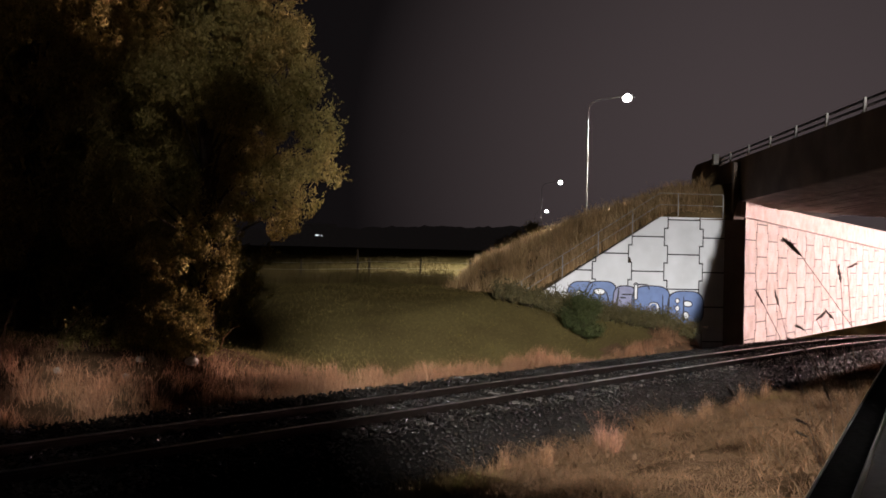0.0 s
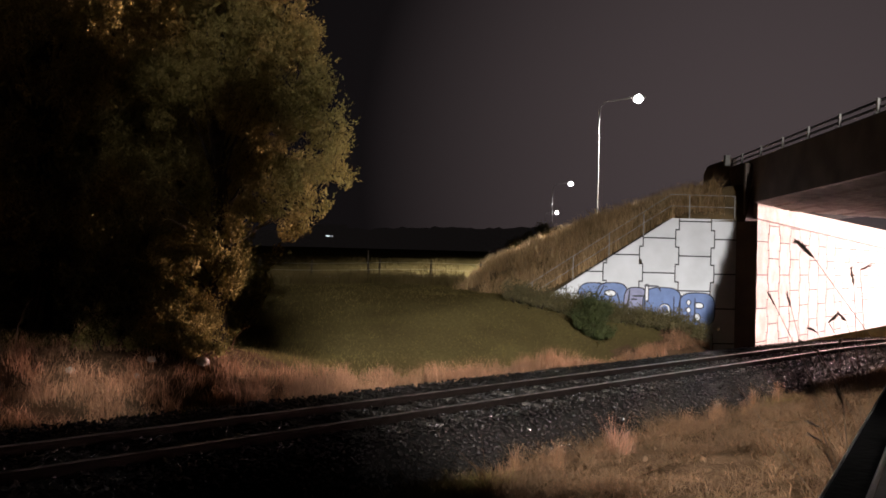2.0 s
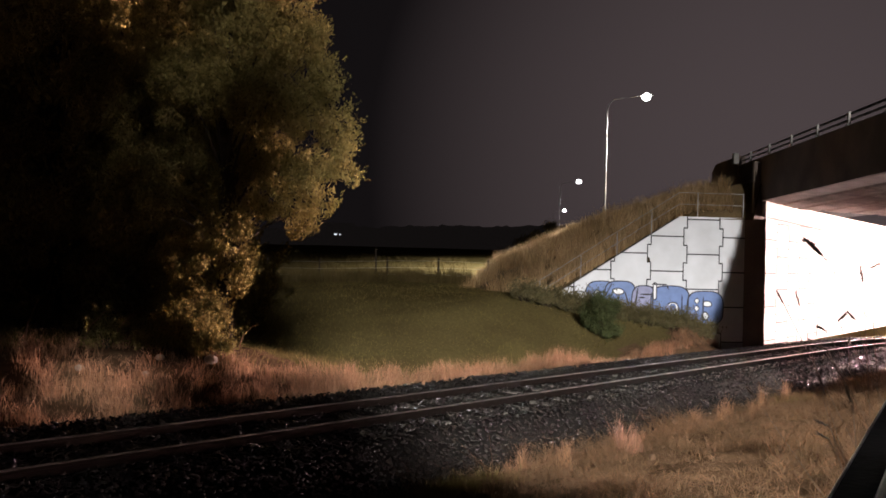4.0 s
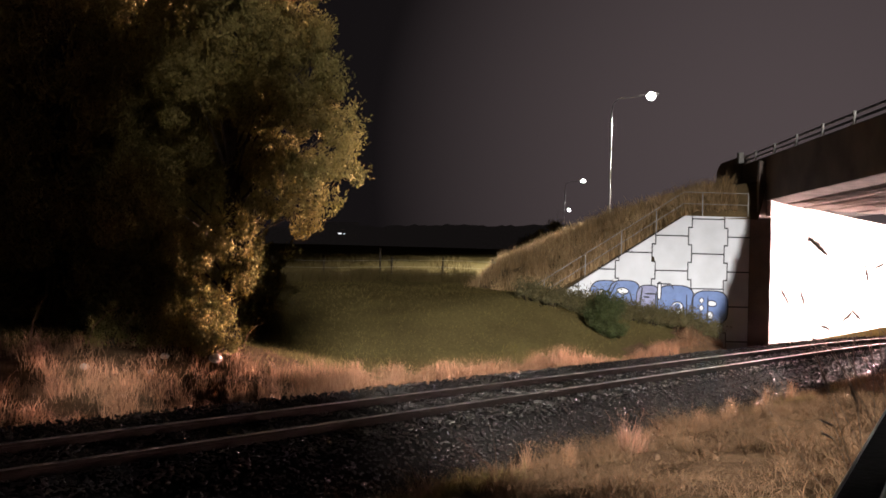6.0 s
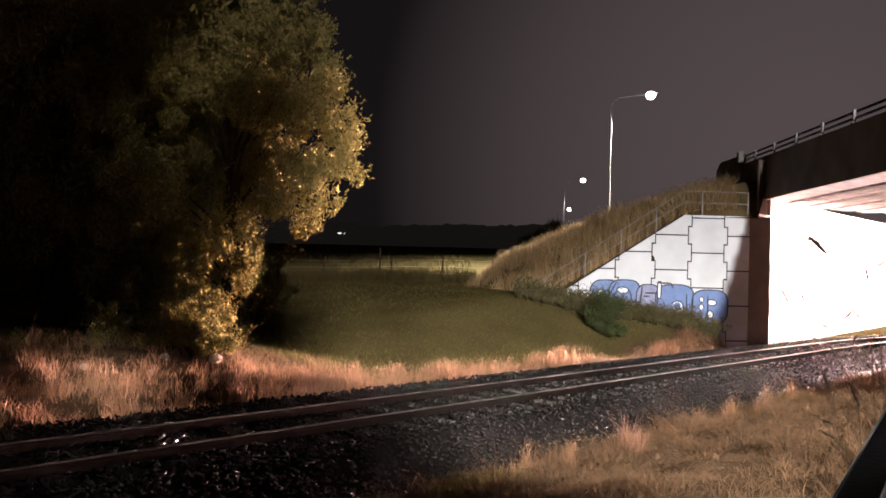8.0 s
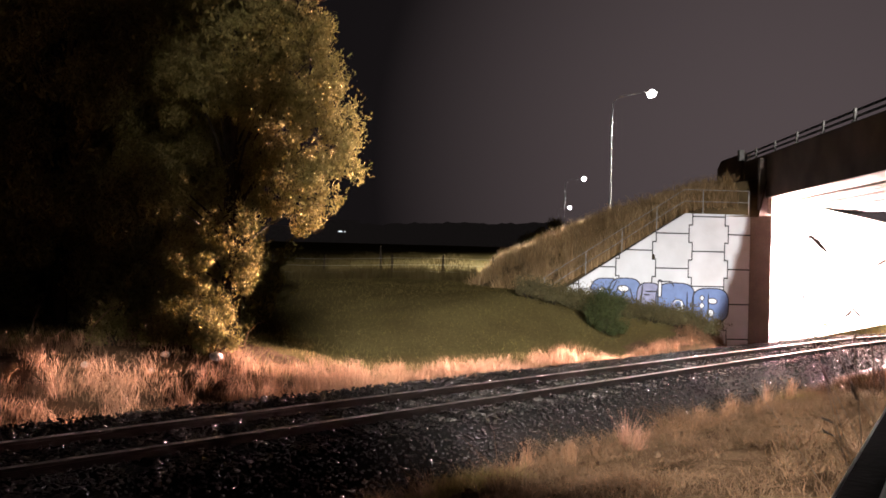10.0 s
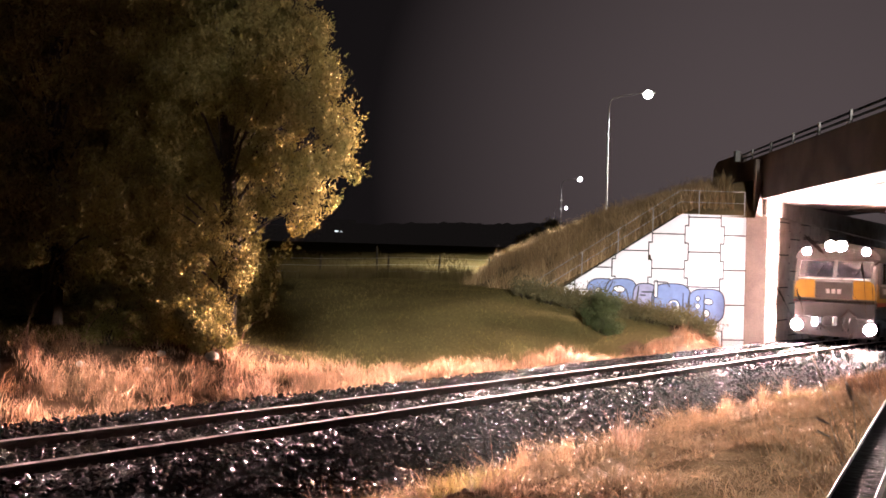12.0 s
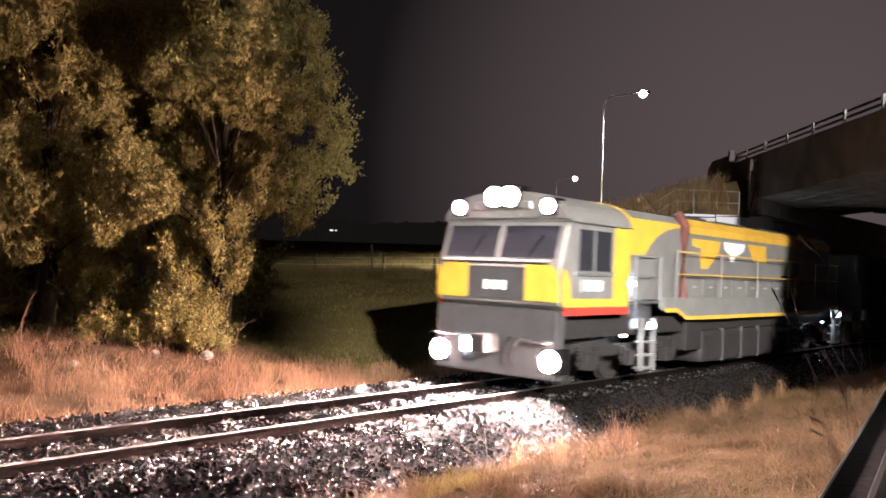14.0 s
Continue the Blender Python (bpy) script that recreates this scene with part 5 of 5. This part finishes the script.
def make_loco():
    e = holder("locomotive", Matrix.Identity(4), "yellow and grey diesel locomotive with blazing headlights, moving along the track", "locomotive")
    wheels = []
    Y, H = 1.36, 1.10
    # frame and deck
    part("underframe", boxed(-15.9, -0.05, -1.12, 1.12, 0.90, 1.24, 0.03), M_UNDER, e)
    for sgn in (1, -1):
        bm = bmesh.new()
        side_plate(bm, [(-15.2, 1.34), (-15.2, 1.62), (-3.75, 1.62), (-3.75, 1.36), (-4.30, 1.36), (-4.72, 1.22), (-13.3, 1.22), (-14.2, 1.34)], sgn * (Y - 0.07), 0.06)
        part("deck_side", bm, M_GREY, e, "grey deck sill")
        bm = bmesh.new()
        side_plate(bm, [(-15.2, 1.29), (-15.2, 1.37), (-14.25, 1.37), (-13.35, 1.24), (-4.72, 1.24), (-4.30, 1.41), (-3.78, 1.41), (-3.78, 1.33), (-4.33, 1.33), (-4.74, 1.16), (-13.3, 1.16), (-14.2, 1.29)], sgn * (Y - 0.006), 0.010)
        part("sill_stripe", bm, M_YELLOW, e, "yellow stripe along the sill")
    part("walkway", boxed(-15.4, -2.3, -1.28, 1.28, 1.50, 1.56, 0.01), M_DGREY, e)
    # cab
    prof = [(-2.28, 1.42), (-0.08, 1.42), (0.0, 1.56), (0.0, 2.16), (-0.20, 2.86), (-0.30, 2.96), (-2.28, 2.96)]
    bm = bmesh.new()
    prism(bm, prof, lambda u, v, w: Vector((u, -Y + 0.02 + w, v)), 2 * Y - 0.04)
    bmesh.ops.bevel(bm, geom=list(bm.edges), offset=0.06, segments=3, affect="EDGES")
    cab = part("cab", bm, M_GREY, e, "grey cab shell with yellow side frame")
    arc = [(math.cos(a), math.sin(a)) for a in (math.pi * k / 18 for k in range(19))]
    bm = bmesh.new()
    front_plate(bm, [((Y + 0.02) * (abs(c) ** 0.75) * (1 if c > 0 else -1), 2.90 + 0.52 * q) for c, q in arc], -2.26, 2.10)
    bmesh.ops.bevel(bm, geom=[ed for ed in bm.edges if abs(ed.verts[0].co.x - ed.verts[1].co.x) < 1e-4], offset=0.05, segments=2, affect="EDGES")
    part("cab_roof", bm, M_GREY, cab, "rounded grey roof")
    bm = bmesh.new()
    front_plate(bm, [((Y + 0.03) * (abs(c) ** 0.75) * (1 if c > 0 else -1), 2.90 + 0.53 * q) for c, q in arc], -2.36, 0.14)
    part("roof_rim", bm, M_YELLOW, cab, "yellow roof rim")
    part("roof_visor", boxed(-0.36, -0.10, -0.60, 0.60, 3.10, 3.24, 0.03), M_GREY, cab)
    for sgn in (1, -1):
        bm = bmesh.new()
        side_plate(bm, [(-2.27, 1.46), (-0.10, 1.46), (-0.02, 1.58), (-0.02, 2.10), (-0.14, 2.06), (-0.24, 1.92), (-0.32, 1.60), (-1.70, 1.60), (-1.70, 2.88), (-2.27, 2.93)], sgn * (Y - 0.018), 0.012)
        part("side_frame", bm, M_YELLOW, cab, "yellow painted side frame")
        bm = bmesh.new()
        side_plate(bm, rect(-2.27, -0.10, 1.32, 1.455), sgn * (Y - 0.018), 0.014)
        part("side_band", bm, M_RED, cab, "red band below the cab")
        part("gutter", tubed([(-2.26, sgn * (Y + 0.02), 2.90), (-0.30, sgn * (Y + 0.02), 2.90)], 0.018, 6), M_GREY, cab)
        bm = bmesh.new()
        side_plate(bm, rect(-1.62, -0.42, 1.66, 2.84), sgn * (Y - 0.02), 0.022)
        door = part("cab_door", bm, M_GREY, cab)
        bm = bmesh.new()
        side_plate(bm, rect(-1.56, -0.48, 2.08, 2.78), sgn * Y, 0.012)
        part("side_window", bm, M_GLASS, door, "dark cab side window")
        for x in (-1.60, -0.98, -0.44):
            part("window_bar", boxed(x - 0.025, x + 0.025, sgn * (Y + 0.012) - 0.012, sgn * (Y + 0.012) + 0.012, 2.06, 2.80, 0.005), M_GREY, door)
        bm = bmesh.new()
        side_plate(bm, rect(-1.64, -0.38, 2.00, 2.06), sgn * Y, 0.04)
        part("window_sill", bm, M_GALV, door)
        part("door_handle", tubed([(-0.52, sgn * (Y + 0.05), 1.72), (-0.52, sgn * (Y + 0.05), 1.94)], 0.012, 6), M_GALV, door)
        bm = bmesh.new()
        side_plate(bm, rect(-1.30, -0.72, 1.74, 1.92), sgn * (Y + 0.002), 0.006)
        part("side_plate_mark", bm, M_PALE, door, "small pale plate below the cab window")
    # front: yellow cheeks beside a grey middle
    for sgn in (1, -1):
        bm = bmesh.new()
        front_plate(bm, [(sgn * 0.62, 1.54), (sgn * 1.30, 1.54), (sgn * 1.31, 1.80), (sgn * 1.26, 2.04), (sgn * 1.14, 2.15), (sgn * 0.62, 2.15)], -0.004, 0.014)
        part("nose_panel", bm, M_YELLOW, cab, "yellow nose panel with a rounded shoulder")
    bm = bmesh.new()
    front_plate(bm, rect(-0.60, 0.60, 1.54, 2.10), -0.004, 0.014)
    nose = part("number_board", bm, M_DGREY, cab, "dark plate across the nose")
    for k in range(3):
        bm = bmesh.new()
        front_plate(bm, rect(-0.25 + 0.18 * k, -0.13 + 0.18 * k, 1.70, 1.86), 0.011, 0.004)
        part("plate_mark", bm, M_PALE, nose)
    for y0, y1 in ((-1.18, -0.06), (0.06, 1.18)):
        bm = bmesh.new()
        prism(bm, rect(y0, y1, 2.26, 2.82), lambda u, v, w: Vector((-0.012 - (v - 2.16) * 0.286 + w, u, v)), 0.02)
        win = part("windscreen", bm, M_GLASS, cab, "dark windscreen pane")
        part("wiper", tubed([(0.0, (y0 + y1) / 2, 2.24), (-0.12, (y0 + y1) / 2 + 0.25, 2.66)], 0.012, 6), M_BLACK, win)
    part("nose_rail", tubed([(0.07, -1.15, 2.20), (0.07, 1.15, 2.20)], 0.02, 8), M_GALV, cab)
    # pilot, coupler, hoses
    part("pilot", boxed(-0.25, 0.02, -1.30, 1.30, 0.24, 1.40, 0.04), M_DGREY, e, "dark grey pilot plate")
    part("pilot_step", boxed(0.02, 0.20, -1.22, -0.74, 0.86, 0.90, 0.01), M_UNDER, e)
    part("pilot_step", boxed(0.02, 0.20, 0.74, 1.22, 0.86, 0.90, 0.01), M_UNDER, e)
    part("coupler", boxed(0.02, 0.46, -0.16, 0.16, 0.62, 0.94, 0.05), M_UNDER, e)
    for y in (-0.46, -0.34, 0.38, 0.55):
        part("air_hose", tubed([(0.03, y, 0.90), (0.16, y, 0.76), (0.15, y, 0.45)], 0.025, 6), M_BLACK, e)
    part("marker_light", boxed(0.021, 0.05, -0.66, -0.50, 0.58, 0.84, 0.01), G_STEP, e, "small white marker light on the pilot")
    # lamps
    for y in (-0.17, 0.17):
        headlight(e, y, 3.32, 0.10, -0.08, G_BEAM, 0.07, 0.098)
    for y in (-0.96, 0.96):
        headlight(e, y, 3.14, 0.07, -0.10, G_DITCH, 0.05, 0.082)
    for y in (-1.19, 1.19):
        headlight(e, y, 0.56, 0.10, 0.03, G_DITCH, 0.08, 0.070, lift=0.0048)
    # engine hood
    bm = bmesh.new()
    prism(bm, [(-H, 1.55), (H, 1.55), (H, 3.14), (H - 0.16, 3.30), (-H + 0.16, 3.30), (-H, 3.14)], lambda u, v, w: Vector((-15.1 + w, u, v)), 12.82)
    bmesh.ops.bevel(bm, geom=list(bm.edges), offset=0.03, segments=2, affect="EDGES")
    hood = part("hood", bm, M_GREY, e, "grey engine hood")
    for sgn in (1, -1):
        bm = bmesh.new()
        side_plate(bm, rect(-15.05, -5.10, 2.98, 3.13), sgn * H, 0.010)
        part("hood_stripe", bm, M_YELLOW, hood, "yellow top stripe")
        bm = bmesh.new()
        prism(bm, rect(0.0, 0.20, -15.05, -5.10), lambda u, v, w: Vector((v, sgn * (H + 0.012 - u * 0.72), 3.135 + u * 0.76 + w)), 0.012)
        part("hood_stripe", bm, M_YELLOW, hood, "yellow top stripe")
        bm = bmesh.new()
        side_plate(bm, [(-2.32, 3.13), (-5.08, 3.13), (-5.08, 3.06), (-4.62, 3.05), (-4.2, 2.97), (-3.86, 2.84), (-3.56, 2.66), (-3.30, 2.42), (-2.32, 2.42)], sgn * H, 0.010)
        part("hood_shoulder", bm, M_YELLOW, hood, "yellow shoulder behind the cab")
        bm = bmesh.new()
        side_plate(bm, [(-5.46, 2.88), (-6.97, 2.88), (-6.86, 2.62), (-6.55, 2.40), (-6.30, 2.24), (-5.95, 2.24), (-5.90, 2.50), (-5.95, 2.68), (-5.50, 2.72)], sgn * H, 0.012)
        part("side_mark", bm, M_YELLOW, hood, "yellow painted mark")
        bm = bmesh.new()
        side_plate(bm, [(-8.57, 2.90), (-9.85, 2.90), (-9.85, 2.46), (-9.15, 2.46), (-8.85, 2.62)], sgn * H, 0.012)
        part("side_mark", bm, M_YELLOW, hood, "yellow painted mark")
        bm = bmesh.new()
        side_plate(bm, [(-7.20, 2.88), (-8.40, 2.88), (-8.30, 2.70), (-7.85, 2.58), (-7.75, 2.44), (-7.55, 2.44), (-7.50, 2.62), (-7.25, 2.70)], sgn * H, 0.014)
        part("side_mark", bm, M_PALE, hood, "white painted mark")
        bm = bmesh.new()
        side_plate(bm, rect(-15.05, -5.2, 2.06, 2.10), sgn * H, 0.02)
        part("hood_ledge", bm, M_DGREY, hood)
        for k in range(8):
            x0 = -5.2 - 0.84 * k
            bm = bmesh.new()
            side_plate(bm, rect(x0 - 0.78, x0, 1.66, 2.04), sgn * H, 0.022)
            pan = part("hood_door", bm, M_GREY, hood)
            part("door_latch", boxed(x0 - 0.46, x0 - 0.34, sgn * (H + 0.034) - 0.012, sgn * (H + 0.034) + 0.012, 1.82, 1.86), M_GALV, pan)
        bm = bmesh.new()
        side_plate(bm, rect(-12.0, -11.0, 1.70, 2.18), sgn * H, 0.012)
        vent = part("intake", bm, M_BLACK, hood, "dark air intake")
        for k in range(6):
            bm = bmesh.new()
            side_plate(bm, rect(-11.97, -11.03, 1.73 + 0.075 * k, 1.755 + 0.075 * k), sgn * (H + 0.013), 0.03)
            part("louvre", bm, M_DGREY, vent)
        bm = bmesh.new()
        side_plate(bm, rect(-12.12, -12.04, 1.64, 2.20), sgn * H, 0.03)
        part("door_edge", bm, M_YELLOW, hood, "yellow door edge")
        bm = bmesh.new()
        side_plate(bm, rect(-14.9, -12.3, 1.66, 2.90), sgn * H, 0.02)
        part("radiator_door", bm, M_GREY, hood)
        part("exhaust_pipe", tubed([(-4.95, sgn * (H + 0.06), 1.56), (-4.95, sgn * (H + 0.06), 3.10), (-4.95, sgn * (H - 0.10), 3.36)], 0.12, 12), M_RUST, hood, "rusty red vertical pipe")
        # handrails
        for z in (2.10, 2.56):
            part("handrail", tubed([(-4.4, sgn * 1.30, z), (-15.3, sgn * 1.30, z)], 0.016, 6), M_YELLOW, e)
        for x in (-4.4, -6.6, -8.8, -11.0, -13.2, -15.2):
            part("stanchion", tubed([(x, sgn * 1.30, 1.54), (x, sgn * 1.30, 2.58)], 0.014, 6), M_GREY, e)
        for x in (-2.62, -3.62):
            part("grab_rail", tubed([(x, sgn * 1.32, 1.4), (x, sgn * 1.32, 2.42)], 0.018, 6), M_GREY, e)
        for z in (2.02, 2.42):
            part("grab_rail", tubed([(-2.40, sgn * 1.20, z), (-3.62, sgn * 1.20, z)], 0.016, 6), M_GREY, e)
        part("walkway_light", boxed(-2.86, -2.70, sgn * 1.14 - 0.03, sgn * 1.14 + 0.03, 1.84, 1.92, 0.01), G_STEP, e, "small white walkway light")
        part("cab_step_box", boxed(-3.70, -2.40, sgn * 1.0 - 0.10, sgn * 1.0 + 0.10, 1.0, 1.50, 0.02), M_UNDER, e)
        ladder(e, -3.2, sgn * 1.32)
        ladder(e, -15.6, sgn * 1.24)
    for x, l in ((-6.4, 1.4), (-8.6, 1.8), (-11.2, 1.6), (-13.6, 1.4)):
        part("roof_hatch", boxed(x - l / 2, x + l / 2, -0.7, 0.7, 3.29, 3.40, 0.03), M_DGREY, hood)
    part("exhaust_stack", boxed(-7.8, -7.2, -0.25, 0.25, 3.30, 3.50, 0.03), M_UNDER, hood)
    part("fuel_tank", boxed(-10.4, -6.0, -1.18, 1.18, 0.18, 0.90, 0.12), M_UNDER, e)
    for x in (-7.1, -8.2, -9.3):
        part("tank_strap", boxed(x - 0.04, x + 0.04, -1.195, 1.195, 0.17, 0.92, 0.01), M_DGREY, e)
    part("battery_box", boxed(-5.9, -5.1, -1.2, 1.2, 0.5, 1.14, 0.03), M_UNDER, e)
    part("air_reservoir", tubed([(-11.6, 1.02, 0.72), (-10.6, 1.02, 0.72)], 0.18, 12), M_UNDER, e)
    wheels += make_bogie(e, -2.95, 1.55)
    wheels += make_bogie(e, -13.1, 1.55)
    part("rear_coupler", boxed(-16.6, -15.8, -0.15, 0.15, 0.62, 0.90, 0.04), M_UNDER, e)
    return e, wheels


def make_wagon():
    """A dark covered wagon behind the locomotive; its front end at x = 0."""
    e = holder("goods_wagon", Matrix.Identity(4), "dark unlit goods wagon coupled behind the locomotive", "wagon")
    body = part("wagon_body", boxed(-13.0, -0.9, -1.25, 1.25, 1.15, 3.0, 0.05), M_UNDER, e)
    for k in range(13):
        for sgn in (1, -1):
            part("side_rib", boxed(-12.9 + k * 0.98, -12.82 + k * 0.98, sgn * 1.27 - 0.03, sgn * 1.27 + 0.03, 1.2, 2.95), M_UNDER, body)
    part("wagon_frame", boxed(-13.2, -0.4, -1.2, 1.2, 0.85, 1.14, 0.02), M_UNDER, e)
    part("lamp_box", boxed(-1.55, -1.25, 1.26, 1.36, 0.88, 1.22, 0.02), M_PALE, e, "pale box on the wagon side")
    wheels = []
    for x in (-2.2, -4.0, -10.2, -12.0):
        wheels.append(make_wheelset(e, x))
    for x in (-3.1, -11.1):
        for sgn in (1, -1):
            part("bogie_side", boxed(x - 1.2, x + 1.2, sgn * 0.92 - 0.06, sgn * 0.92 + 0.06, 0.42, 0.68, 0.03), M_UNDER, e)
    part("draw_bar", boxed(-0.45, 0.05, -0.12, 0.12, 0.66, 0.86, 0.03), M_UNDER, e)
    return e, wheels


loco, loco_wheels = make_loco()
wagon, wagon_wheels = make_wagon()


# ---- movement ----
SPEED, FRONT_END = 9.38, 10.84


# distance run along the track for each step of s
RUN = [(0.0, 0.0)]
for k in range(1, 2400):
    RUN.append((0.1 * k, RUN[-1][1] + (along(0.1 * k, MID) - along(0.1 * (k - 1), MID)).length))


def on_track(run):
    """Pose of a vehicle whose front stands at that distance, heading back along the track."""
    s = float(np.interp(run, [r for _, r in RUN], [q for q, _ in RUN]))
    ahead = (along(s - 0.5, MID) - along(s + 0.5, MID)).normalized()
    left = Vector((-ahead.y, ahead.x, 0)).normalized()
    m = Matrix((ahead, left, ahead.cross(left))).transposed().to_4x4()
    return Matrix.Translation(along(s, MID)) @ m


def motions():
    times = [0.5 * k for k in range(29)]
    front = float(np.interp(FRONT_END, [q for q, _ in RUN], [r for _, r in RUN]))
    walk(loco, [(t, on_track(front + SPEED * (14.0 - t))) for t in times])
    walk(wagon, [(t, on_track(front + 16.9 + SPEED * (14.0 - t))) for t in times])
    steps = [0.1 * k for k in range(141)]
    for w in loco_wheels + wagon_wheels:
        hub = w.matrix_basis.translation.copy()
        walk(w, [(t, Matrix.Translation(hub) @ Matrix.Rotation(SPEED * t / 0.455, 4, "Y")) for t in steps])


motions()
